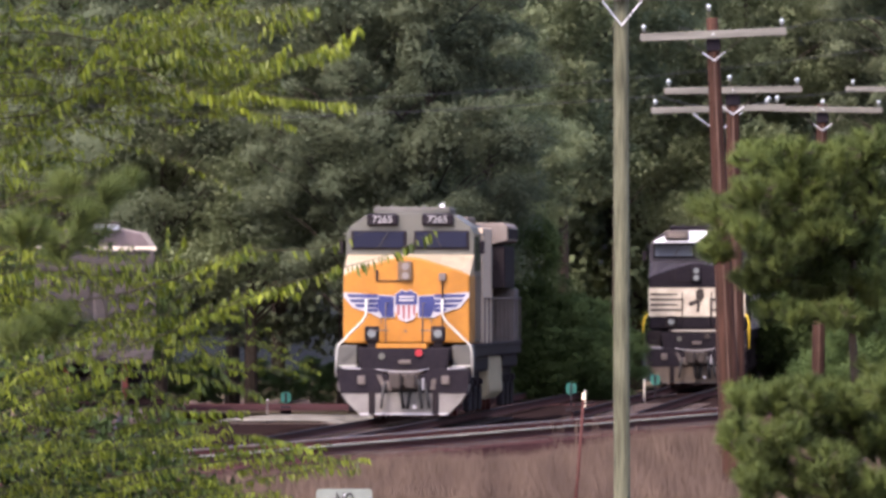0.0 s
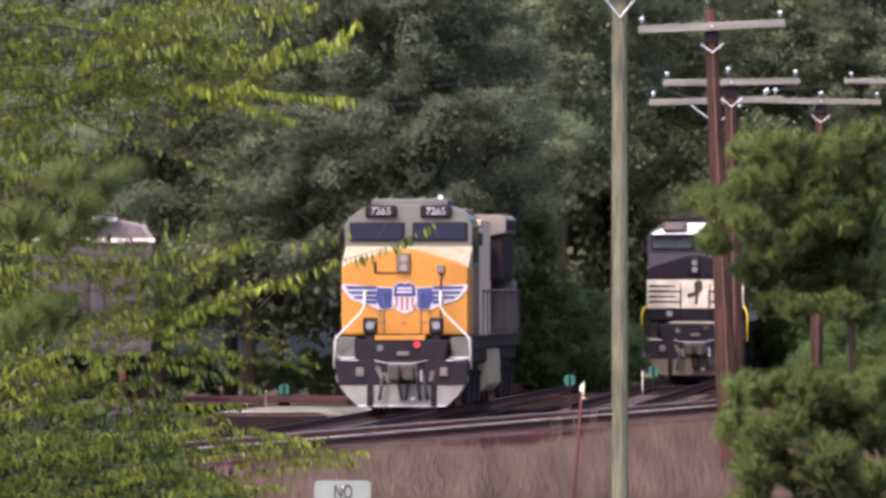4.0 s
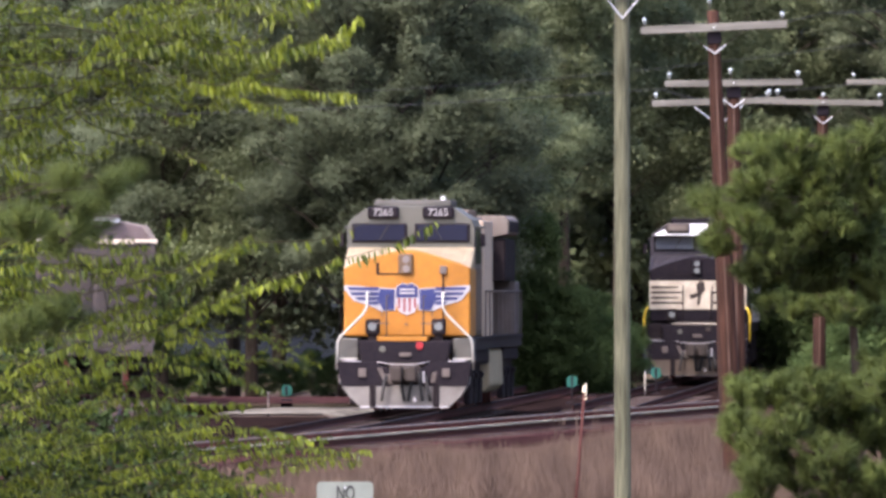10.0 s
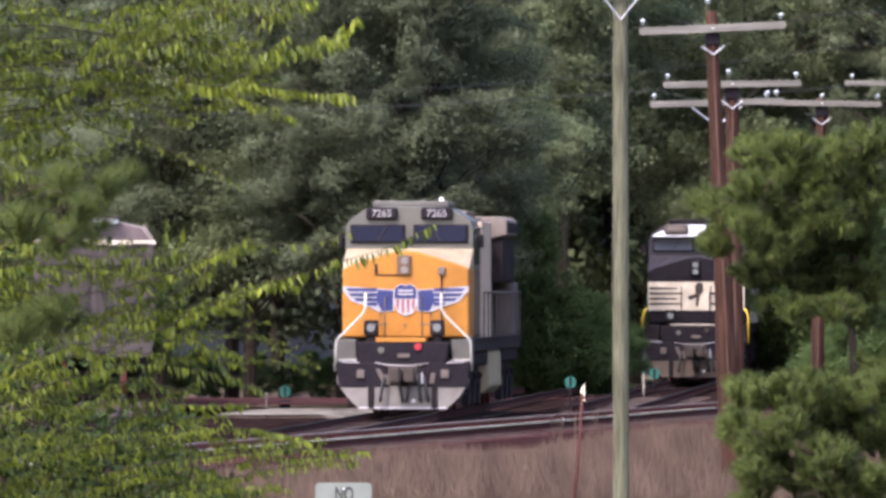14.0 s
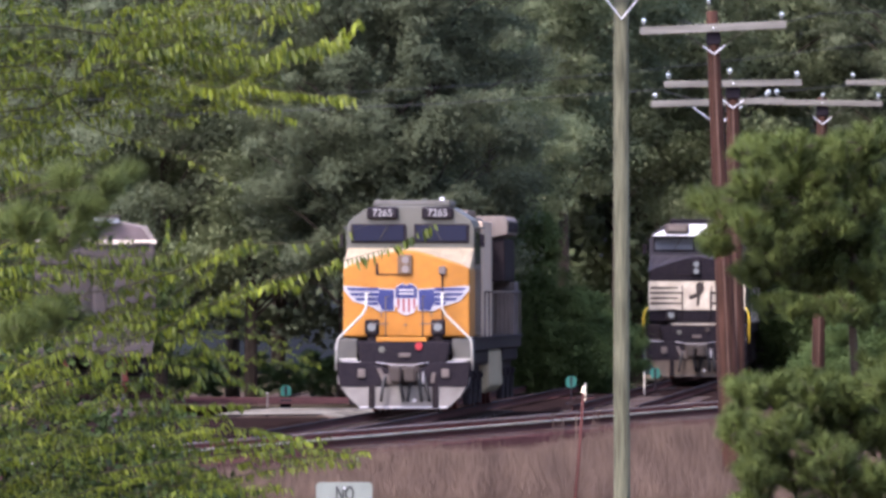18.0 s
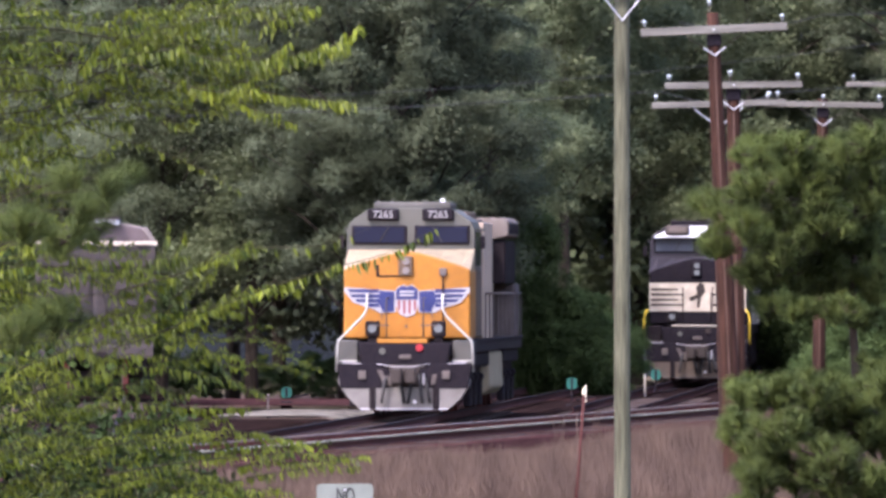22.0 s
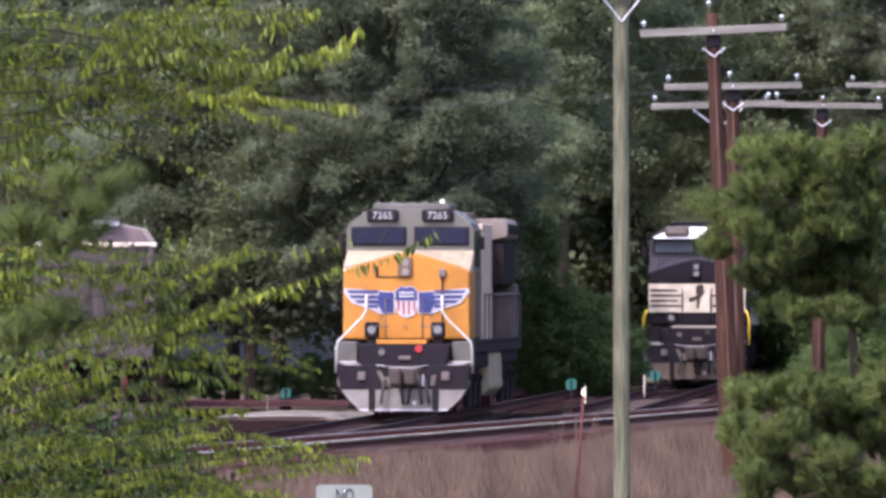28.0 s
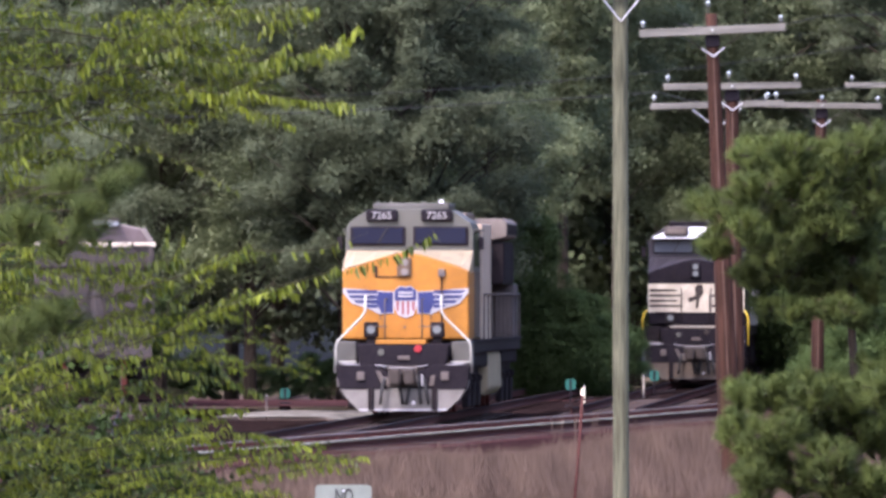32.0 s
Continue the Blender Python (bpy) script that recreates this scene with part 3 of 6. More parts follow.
        for i in range(10):
            part("rail_post", cyl((s * 1.5, 6.0 + i * 1.7, 1.66), (s * 1.5, 6.0 + i * 1.7, 2.72), 0.02, n=6), skin["siderail"], rl)
    # front platform, pilot, steps
    part("front_platform", box(-1.05, 1.05, 0.12, 1.0, 1.30, 1.56, 0.03), M_BLACK, e)
    part("anticlimber", prism([(-0.98, 1.06), (0.98, 1.06), (1.05, 1.60), (-1.05, 1.60)], 0.0, 0.14, 0.03), M_BLACK, e)
    part("edge_stripe", box(-0.62, 0.52, -0.012, 0.9, 1.60, 1.70, 0.01, seg=1), skin["stripe"], e, skin["stripe_label"])
    part("marker", cyl((0.34, -0.06, 1.50), (0.34, 0.0, 1.50), 0.085, n=14), skin["marker"], e, "round marker on the front plate")
    part("hose_glad_hand", cyl((-0.50, -0.05, 1.42), (-0.50, 0.02, 1.42), 0.075, n=12), M_GREY, e)
    part("road_cable_socket", box(0.02 - 0.14, 0.16, -0.05, 0.02, 1.24, 1.34, 0.02), M_DUST, e)
    for s in (-1, 1):
        x0, x1 = sorted((s * 1.08, s * 1.52))
        st = part("step_well", box(x0, x1, 0.35, 1.6, 1.12, 1.66, 0.03), skin["step"], e, "front corner steps")
        for i, z in enumerate((1.18, 0.82, 0.5)):
            part("step", box(x0 - 0.02 * s, x1, 0.28 - i * 0.03, 0.62, z, z + 0.035, 0.006, seg=1), skin["tread"] if i == 0 else M_DARK, st)
        part("corner_plate", prism([(s * 0.34, 0.58), (s * 1.44, 0.58), (s * 1.53, 1.12), (s * 0.75, 1.14), (s * 0.34, 1.0)], -0.08, 0.3, 0.02), M_BLACK, e)
        part("cut_lever", cyl((s * 0.5, 0.02, 1.10), (s * 1.40, 0.02, 1.16), 0.018, n=6), M_PALE, e)
        part("mu_hose_bracket", box(s * 0.95 - 0.09, s * 0.95 + 0.09, -0.14, -0.06, 0.78, 0.98, 0.02), M_DUST, e)
        part("plow_rib", box(s * 0.72 - 0.07, s * 0.72 + 0.07, -0.10, 0.1, 0.10, 0.62, 0.02), M_DARK, e)
        # ditch lights
        d = part("ditch_light", box(s * 0.75 - 0.16, s * 0.75 + 0.16, 0.30, 0.62, 1.74, 2.10, 0.04), M_DARK, e, "ditch light housing, unlit")
        part("lens", cyl((s * 0.75, 0.275, 1.93), (s * 0.75, 0.32, 1.93), 0.095, n=18), M_LENS, d)
        part("bracket", box(s * 0.75 - 0.1, s * 0.75 + 0.1, 0.36, 0.56, 1.56, 1.76), M_DARK, d)
        # grab irons
        handrail(e, [(s * a, b, c) for a, b, c in skin["corner_rail"]], rails, skin["rail_r"], skin["rail_label"])
        a, b, c = skin["corner_rail"][0]
        part("rail_foot", cyl((s * a, b, c), (s * a, 0.96, c), 0.02, n=6), rails, e)
        handrail(e, [(s * 0.42, 0.15, 1.56), (s * 0.42, 0.15, 2.62), (s * 0.42, 0.95, 2.62)], skin["inner_rail"], 0.016)
        part("drop_step_stay", cyl((s * 0.36, 0.1, 2.0), (s * 0.75, 0.12, 2.0), 0.014, n=6), skin["inner_rail"], e)
    plow = [(-1.52, 0.86), (-1.40, 0.60), (1.40, 0.60), (1.50, 0.80), (1.46, 0.62), (1.28, 0.34), (1.02, 0.10), (-1.02, 0.10), (-1.30, 0.38), (-1.50, 0.66)]
    part("pilot_plow", prism(plow, -0.06, 0.30, 0.008, shrink=0.99, seg=1), skin["plow"], e, "scuffed pale snow plow with a dusty lower edge")
    # coupler, hoses
    c = part("coupler", box(-0.19, 0.20, -0.45, 0.35, 0.72, 1.02, 0.06), M_IRON, e, "rusty knuckle coupler")
    part("knuckle", box(-0.30, -0.02, -0.62, -0.38, 0.66, 1.06, 0.07), M_IRON, c)
    part("guard_arm", box(0.06, 0.30, -0.60, -0.38, 0.68, 1.04, 0.05), M_IRON, c)
    part("draft_pocket", box(-0.36, 0.36, -0.02, 0.12, 0.62, 1.12, 0.04), M_IRON, c)
    for i, (x, sw) in enumerate(((-0.12, 0.1), (0.22, -0.1), (0.34, 0.06), (-0.4, -0.08), (0.46, 0.1))):
        tube("air_hose", [(x, -0.02, 0.95 - 0.03 * i), (x + sw * 0.4, -0.22, 0.72), (x + sw, -0.25, 0.42), (x + sw * 1.3, -0.18, 0.25)], 0.042, 0.036, M_RUBBER, e)
    tube("cut_bar", [(-0.62, -0.10, 1.13), (-0.3, -0.14, 1.075), (0.2, -0.14, 1.065), (0.58, -0.10, 1.13)], 0.010, 0.010, M_PALE, e, "pale uncoupling bar")
    part("plow_lip", box(-1.0, 1.0, -0.075, -0.02, 0.085, 0.135, 0.01, seg=1), skin["lip"], e, "scoured bright lower edge of the plow")
    for x, z0, z1, lean in ((-0.46, 0.66, 1.0, 0.16), (-0.36, 0.62, 0.86, 0.06), (0.60, 0.66, 0.9, -0.04)):
        part("cable_guard", prism([(x, z0), (x + 0.11, z0), (x + 0.11 - lean, z1), (x - lean, z1)], -0.12, -0.07, 0.01, seg=1), M_DUST, e)
    part("hose_fitting", cyl((0.45, -0.28, 0.66), (0.45, -0.26, 0.92), 0.022, n=8), M_PALE, e, "bright hose fitting")
    part("hose_fitting", cyl((0.24, -0.30, 0.24), (0.28, -0.30, 0.30), 0.04, n=8), M_PALE, e, "bright hose fitting")
    return e


# corner handrails: out from the centre line, along, up
RAIL_TALL = ((0.86, 0.12, 2.70), (0.86, 0.10, 2.36), (0.95, 0.10, 2.20), (1.50, 0.12, 1.66), (1.53, 0.14, 1.55), (1.55, 0.16, 0.95))
RAIL_SHORT = ((1.47, 0.24, 2.14), (1.54, 0.18, 2.04), (1.58, 0.14, 1.86), (1.58, 0.14, 1.10))


# paints of the yellow engine
def road_number(board, x):
    lettering("board_number", "7265", 0.235, pose(x, 2.592, 4.478, *FACING), M_NUMERAL, board, "dusty white numerals")


YELLOW_SKIN = dict(lip=M_PALE, headlamp=M_DIMLENS, tread=M_WHITE, inverter=M_PALEGREY, cabinet=M_DUST, glass=M_GLASS, board=M_BLACK, marker=M_RED, nose_top=M_LITCREAM, body=M_GREY, low=M_DARK, nose=M_YELLOW, rails=M_WHITE, roof=M_ROOF, hood=M_HOOD, radiator=M_WING, frame=M_BLACK,
                   tank=M_LITCREAM, tank_end=M_CREAM, siderail=M_DUST, inner_rail=M_DUST, plow=M_PLOW, stripe=M_YELLOW, step=M_ROOF, lampbox=M_LAMPBOX,
                   number=road_number, board_y=2.60, corner_rail=RAIL_TALL, rail_r=0.027, nose_label="golden yellow painted nose with arched top", cab_label="grey wide cab with two windscreens",
                   board_label="black number board with white numerals", stripe_label="yellow painted platform edge", rail_label="white corner handrail")
engine = locomotive("yellow_locomotive", pose(track_a_x(249.2), 249.2, -0.06, 0, 0, -3.45), YELLOW_SKIN,
                    "yellow and grey diesel locomotive with winged shield on nose, parked")


def wing_emblem(parent):
    """A shield between two spread wings, in plain shapes on the nose."""
    y = 0.935
    e = plate(parent, "emblem_shield", [(-0.25, 2.80), (-0.10, 2.90), (0.0, 2.86), (0.10, 2.90), (0.25, 2.80), (0.27, 2.45), (0.17, 2.23), (0.0, 2.16), (-0.17, 2.23), (-0.27, 2.45)],
              y - 0.012, M_PALE, "shield of red and white stripes under a blue field")
    plate(e, "blue_field", [(-0.24, 2.79), (-0.10, 2.88), (0.0, 2.84), (0.10, 2.88), (0.24, 2.79), (0.25, 2.56), (-0.25, 2.56)], y - 0.019, M_BLUE)
    for z in (2.66, 2.74):
        plate(e, "pale_bar", [(-0.17, z - 0.022), (0.17, z - 0.022), (0.17, z + 0.022), (-0.17, z + 0.022)], y - 0.026, M_PALE)
    for i in range(4):
        x = -0.18 + i * 0.12
        b = 2.24 if i in (1, 2) else 2.32
        plate(e, "red_stripe", [(x - 0.024, b), (x + 0.024, b), (x + 0.03, 2.545), (x - 0.03, 2.545)], y - 0.019, M_FADEDRED)
    for s in (-1, 1):
        def fl(pts):
            return [(s * a, b) for a, b in (pts if s > 0 else pts[::-1])]
        w = plate(parent, "emblem_wing", fl([(0.26, 2.76), (1.43, 2.84), (1.43, 2.74), (1.22, 2.49), (0.80, 2.36), (0.60, 2.25), (0.26, 2.27)]), y - 0.006, M_PALE, "spread wing, blue feathers edged white")
        plate(w, "wing_shoulder", fl([(0.28, 2.74), (0.62, 2.76), (0.66, 2.50), (0.54, 2.27), (0.29, 2.29)]), y - 0.014, M_BLUE)
        for k, (x1, z) in enumerate(((1.36, 2.755), (1.30, 2.64), (1.18, 2.53), (0.92, 2.43))):
            plate(w, "feather", fl([(0.64, z - 0.040), (x1 - 0.06, z - 0.030), (x1, z + 0.036), (0.64, z + 0.042)]), y - 0.014, M_BLUE)


nose_of_engine = [o for o in engine.children if o.name.startswith("nose")][0]
wing_emblem(nose_of_engine)
for o in nose_of_engine.children:
    if o.name.startswith("emblem"):
        o.location.z = 0.025
for s in (-1, 1):
    part("grab_iron", cyl((s * 0.57, 0.9, 2.15), (s * 0.57, 0.9, 2.30), 0.012, n=6), M_DUST, nose_of_engine)
part("nose_plug", cyl((-0.02, 0.9, 1.98), (-0.02, 0.95, 1.98), 0.03, n=10), M_DUST, nose_of_engine)


# paints of the black engine
def plain_board(board, x):
    plate(board, "number_bar", [(x - 0.26, 4.41), (x + 0.26, 4.41), (x + 0.26, 4.55), (x - 0.26, 4.55)], 2.318, M_WING, "pale unreadable numerals")


BLACK_SKIN = dict(lip=M_DUST, headlamp=M_LENS, tread=M_DUST, inverter=M_BLACK, cabinet=M_BLACK, glass=M_SKYGLASS, board=M_DUST, marker=M_IRON, nose_top=M_HAZEBLACK, body=M_HAZEBLACK, low=M_DARK, nose=M_BLACK, rails=M_RAILYEL, roof=M_BLACK, hood=M_BLACK, radiator=M_BLACK, frame=M_BLACK,
                  tank=M_DARK, tank_end=M_DARK, siderail=M_PALE, inner_rail=M_DARK, plow=M_HOOD, stripe=M_DUST, step=M_DARK, lampbox=M_BLACK, roof_front=M_SILVER,
                  number=plain_board, board_y=2.32, corner_rail=RAIL_SHORT, rail_r=0.028, nose_label="glossy black nose with white front panel", cab_label="black wide cab with two windscreens",
                  board_label="number board over the windscreen", stripe_label="pale platform edge", rail_label="yellow corner handrail")
shunter = locomotive("black_locomotive", pose(track_b_x(329.2), 329.2, 0, 0, 0, -3.05), BLACK_SKIN,
                     "black diesel locomotive with white striped nose panel, parked behind poles")
nose_b = [o for o in shunter.children if o.name.startswith("nose")][0]
band = plate(nose_b, "front_panel", [(-1.45, 2.08), (1.45, 2.08), (1.45, 2.94), (-1.45, 2.94)], 0.935, M_BONE, "cream-white band across the nose with dark streaks", 0.012)
for s in (-1, 1):
    for k in range(4):
        z = 2.74 - k * 0.155
        w = 1.02 if k % 2 else 0.86
        x0, x1 = sorted((s * 1.40, s * (1.44 - w)))
        plate(band, "mane_streak", [(x0, z - 0.038), (x1, z - 0.022), (x1, z + 0.022), (x0, z + 0.038)], 0.920, M_IRON)
    x0, x1 = sorted((s * 0.42, s * 0.46))
    plate(band, "panel_line", [(x0, 2.10), (x1, 2.10), (x1, 2.80), (x0, 2.80)], 0.918, M_DUST)
plate(band, "emblem", [(-0.26, 2.50), (-0.02, 2.58), (-0.04, 2.82), (0.06, 2.93), (0.20, 2.90), (0.22, 2.66), (0.10, 2.50), (0.06, 2.20), (-0.02, 2.20), (0.0, 2.46), (-0.20, 2.38)], 0.916, M_IRON, "dark abstract emblem")
part("platform_bar", box(-0.75, 0.75, -0.03, 0.02, 1.63, 1.67, 0.01, seg=1), M_CREAMGREY, shunter)


def boxcar(name, m, label):
    """A dark freight car coupled behind the black engine."""
    c = thing(name, m, label, "freight car")
    part("body", box(-1.48, 1.48, 0.6, 16.0, 1.15, 3.9, 0.05), M_CREAMGREY, c, "weathered grey steel sides")
    for s in (-1, 1):
        for i in range(15):
            part("side_post", box(s * 1.5 - 0.05, s * 1.5 + 0.05, 0.9 + i * 1.03, 1.03 + i * 1.03, 1.1, 3.9, 0.01, seg=1), M_DUST, c)
    for i in range(4):
        part("end_rib", box(-1.4, 1.4, 0.52, 0.6, 1.5 + i * 0.6, 1.6 + i * 0.6, 0.02), M_DUST, c)
    part("centre_sill", box(-0.3, 0.3, 0.0, 16.6, 0.8, 1.15, 0.02), M_DARK, c)
    bogie(c, 2.5, 2, 1.78, M_DARK)
    bogie(c, 14.1, 2, 1.78, M_DARK)
    return c


boxcar("freight_car", pose(track_b_x(352.6), 352.6, 0, 0, 0, -5.0), "grey steel freight car coupled behind the black locomotive")


def hopper(name, m, label):
    """A covered hopper seen end on: sloped ends, round roof with hatches, end posts and ladders."""
    h = thing(name, m, label, "hopper car")
    sec = [(-1.55, 1.25), (1.55, 1.25), (1.58, 2.4), (1.56, 3.92), (1.28, 4.36), (0.7, 4.48), (-0.7, 4.48), (-1.28, 4.36), (-1.56, 3.92), (-1.58, 2.4)]
    part("body", prism(sec[0:4] + sec[8:], 1.6, 14.0, 0.03), M_HOPPER, h, "grey ribbed steel sides")
    roof = part("roof", prism([(1.58, 3.92), (1.28, 4.36), (0.7, 4.48), (-0.7, 4.48), (-1.28, 4.36), (-1.58, 3.92)], 1.5, 14.1, 0.02), M_HOPROOF, h, "bright metal roof with sloping sides")
    part("roof_end_lip", prism([(1.60, 3.88), (1.60, 4.0), (-1.60, 4.0), (-1.60, 3.88)], 1.38, 1.58, 0.02), M_BONE, roof)
    for s in (-1, 1):
        part("roof_rim", prism([(s * 1.18, 4.34), (s * 1.34, 4.38), (s * 1.62, 3.92), (s * 1.50, 3.90)], 1.40, 1.52, 0.01), M_HOPROOF, roof)
    part("roof_end", prism([(1.46, 3.98), (1.22, 4.32), (0.66, 4.44), (-0.66, 4.44), (-1.22, 4.32), (-1.46, 3.98)], 1.45, 1.51, 0.01), M_ROOFEND, roof, "brown-stained end of the roof")
    part("running_board", box(-0.08, 0.62, 1.0, 14.4, 4.60, 4.635, 0.01, seg=1), M_ROOFEND, roof, "roof walkway")
    for y in (1.2, 4.0, 7.0, 10.0, 13.0):
        part("board_stay", box(-0.05, 0.60, y, y + 0.06, 4.44, 4.58), M_GALV, roof)
    for y in (3.0, 5.5, 8.0, 10.5):
        part("hatch", cyl((-0.5, y, 4.46), (-0.5, y, 4.6), 0.38, n=20), M_HOPPER, roof)
    bm = bmesh.new()
    q = [bm.verts.new(v) for v in ((-1.5, 1.62, 3.9), (1.5, 1.62, 3.9), (1.5, 3.0, 1.9), (-1.5, 3.0, 1.9), (-1.5, 1.7, 3.9), (1.5, 1.7, 3.9), (1.5, 3.1, 1.9), (-1.5, 3.1, 1.9))]
    for f in ((0, 1, 2, 3), (7, 6, 5, 4), (0, 4, 5, 1), (1, 5, 6, 2), (2, 6, 7, 3), (3, 7, 4, 0)):
        bm.faces.new([q[i] for i in f])
    part("end_slope_sheet", bm, M_HOPPER, h)
    part("end_platform", box(-1.5, 1.5, 0.4, 1.7, 1.1, 1.28, 0.02), M_DARK, h)
    part("end_sill", box(-1.5, 1.5, 0.36, 0.5, 0.95, 1.3, 0.02), M_HOPPER, h)
    part("end_bulkhead", box(-1.56, 1.56, 1.46, 1.58, 3.35, 3.95, 0.02), M_HOPPER, h)
    for x in (-1.46, -0.5, 0.0, 1.46):
        part("end_post", box(x - 0.06, x + 0.06, 1.0, 1.12, 1.2, 3.9, 0.015), M_HOPPER, h)
    for s in (-1, 1):
        for k in range(7):
            part("ladder_rung", cyl((s * 1.0, 0.98, 1.5 + k * 0.4), (s * 1.42, 0.98, 1.5 + k * 0.4), 0.015, n=6), M_HOPPER, h)
        part("ladder_stile", cyl((s * 1.0, 0.98, 1.3), (s * 1.0, 0.98, 4.0), 0.02, n=6), M_HOPPER, h)
    part("brake_wheel", cyl((-0.9, 0.85, 2.3), (-0.9, 0.9, 2.3), 0.26, n=20), M_ROOFEND, h)
    for y in (4.0, 7.8, 11.6):
        bm = prism([(-1.4, 1.3), (1.4, 1.3), (0.5, 0.45), (-0.5, 0.45)], y - 1.2, y + 1.2, 0.03)
        part("discharge_bay", bm, M_HOPPER, h)
    part("centre_sill", box(-0.3, 0.3, 0.0, 15.4, 0.82, 1.12, 0.02), M_DARK, h)
    bogie(h, 2.2, 2, 1.78, M_DARK)
    bogie(h, 13.2, 2, 1.78, M_DARK)
    part("coupler", box(-0.15, 0.15, -0.25, 0.3, 0.72, 0.98, 0.05), M_IRON, h)
    return h


hopper("covered_hopper", pose(track_c_x(286.0), 286.0, 0, 0, 0, 1.5), "grey covered hopper car with bright metal roof behind foliage")

# ---- line poles, wires, signs ----
def insulator(parent, x, y, z):
    pin = part("insulator_pin", cyl((x, y, z - 0.12), (x, y, z + 0.10), 0.012, n=6), M_IRON, parent)
    part("insulator", cyl((x, y, z + 0.045), (x, y, z + 0.105), 0.034, 0.030, n=12), M_SMOKED, pin, "smoky glass skirt of an insulator")
    bm = cyl((x, y, z + 0.105), (x, y, z + 0.130), 0.040, 0.038, n=14)
    cyl((x, y, z + 0.130), (x, y, z + 0.145), 0.038, 0.018, n=14, bm=bm)
    part("insulator_cap", bm, M_GLASSY, pin, "pale cap catching the sun")


def line_pole(m, low, top, r0, r1, arms, wood, label, name="utility_pole", cap=False, split_braces=False):
    """A round wooden pole with cross-arms; arms: height, half length left, half length right, arm height, insulator places."""
    p = thing(name, m, label, "utility pole", "poles beside the yard")
    verts, faces = [], []
    steps = 14
    pts = [(noise.noise(Vector((i * 0.4, 3, low))) * 0.012, 0, low + (top - low) * i / steps) for i in range(steps + 1)]
    tube_lists(pts, [r0 + (r1 - r0) * i / steps for i in range(steps + 1)], 20, verts, faces)
    pole = raw_part("pole", verts, faces, wood, p, "", True)
    for z, left, right, h, places, drop in arms:
        a = part("crossarm", box(-left, right, -r1 - 0.13, -r1 - 0.01, z - h / 2, z + h / 2, 0.012), M_ARM, p, "bleached wooden cross-arm")
        part("through_bolt", cyl((0, -r1 - 0.17, z), (0, r1, z), 0.016, n=8), M_GALV, a)
        for s in (-1, 1):
            end, foot = Vector((s * drop, -r1 - 0.145, z - h / 2 - 0.02)), Vector((0, -r1 - 0.02, z - 0.44))
            # one brace in two tones: dark where the arm shades it, bright below
            if split_braces:
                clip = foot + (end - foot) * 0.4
                part("brace", cyl(clip, end, 0.006, n=6), M_IRON, a, "thin upper brace rod, darkened for the arm's shade")
                part("brace_clip", cyl(foot, clip, 0.013, n=6), M_GALV, a, "galvanised lower end of the brace, left bright as sunlit")
            else:
                part("brace", cyl(end, foot, 0.013, n=6), M_GALV, a, "flat galvanised brace")
        if split_braces:
            # black plate added where the arm's shadow falls on the pole
            part("gain_plate", box(-r1 - 0.02, r1 + 0.02, -r1 - 0.03, r1 * 0.6, z - h / 2 - 0.21, z - h / 2 - 0.01, 0.02), M_BLACK, a, "dark plate in place of the arm's shadow on the pole")
        for x in places:
            insulator(a, x, -r1 - 0.07, z + h / 2)
    if cap:
        insulator(pole, -0.05, 0, top + 0.08)
    if split_braces:
        part("ground_wire", cyl((0.0, -r1 - 0.02, arms[0][0] - 0.46), (0.0, -r0 - 0.012, 0.2), 0.014, n=6), M_CREO_PALE, pole, "weathered moulding over a ground wire")
    return p


line_pole(pose(2.625, 162, 0), -1.6, 7.36, 0.122, 0.112, [(7.16, 1.2, 1.2, 0.12, (-1.1, -0.5, 0.5, 1.1), 0.29)], M_POLE,
          "greenish grey weathered wooden utility pole in dry grass")
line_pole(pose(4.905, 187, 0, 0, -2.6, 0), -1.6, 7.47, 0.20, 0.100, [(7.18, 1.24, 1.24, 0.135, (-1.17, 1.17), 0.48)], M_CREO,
          "leaning reddish creosoted telegraph pole with pale cross-arm", cap=True, split_braces=True)
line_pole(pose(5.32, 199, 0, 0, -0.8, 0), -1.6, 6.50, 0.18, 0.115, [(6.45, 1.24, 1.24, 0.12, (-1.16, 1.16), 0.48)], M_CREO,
          "reddish brown telegraph pole with one cross-arm", cap=True, split_braces=True)
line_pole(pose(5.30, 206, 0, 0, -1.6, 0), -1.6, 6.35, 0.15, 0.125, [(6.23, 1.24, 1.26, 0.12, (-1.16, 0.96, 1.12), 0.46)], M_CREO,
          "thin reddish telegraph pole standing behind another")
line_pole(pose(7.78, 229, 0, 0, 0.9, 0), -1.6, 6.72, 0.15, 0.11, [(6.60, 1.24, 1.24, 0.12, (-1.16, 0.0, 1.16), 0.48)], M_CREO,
          "brown telegraph pole half hidden by a pine", split_braces=True)
line_pole(pose(10.0, 240, 0), -1.6, 8.02, 0.17, 0.14, [(7.22, 1.24, 1.24, 0.12, (-1.08, 1.1), 0.26)], M_CREO,
          "brown telegraph pole at the far side of the pine", cap=True)


def wire(name, points, sag, label):
    """A wire hung between neighbouring points, with a little sag."""
    w = None
    verts, faces = [], []
    for a, b in zip(points, points[1:]):
        a, b = Vector(a), Vector(b)
        line = [a.lerp(b, i / 16) - Vector((0, 0, sag * 4 * (i / 16) * (1 - i / 16))) for i in range(17)]
        tube_lists(line, [0.0065] * 17, 5, verts, faces)
    w = raw_part(name, verts, faces, M_WIRE, None, "", True)
    return tagged(w, label, "wire", "line wires")


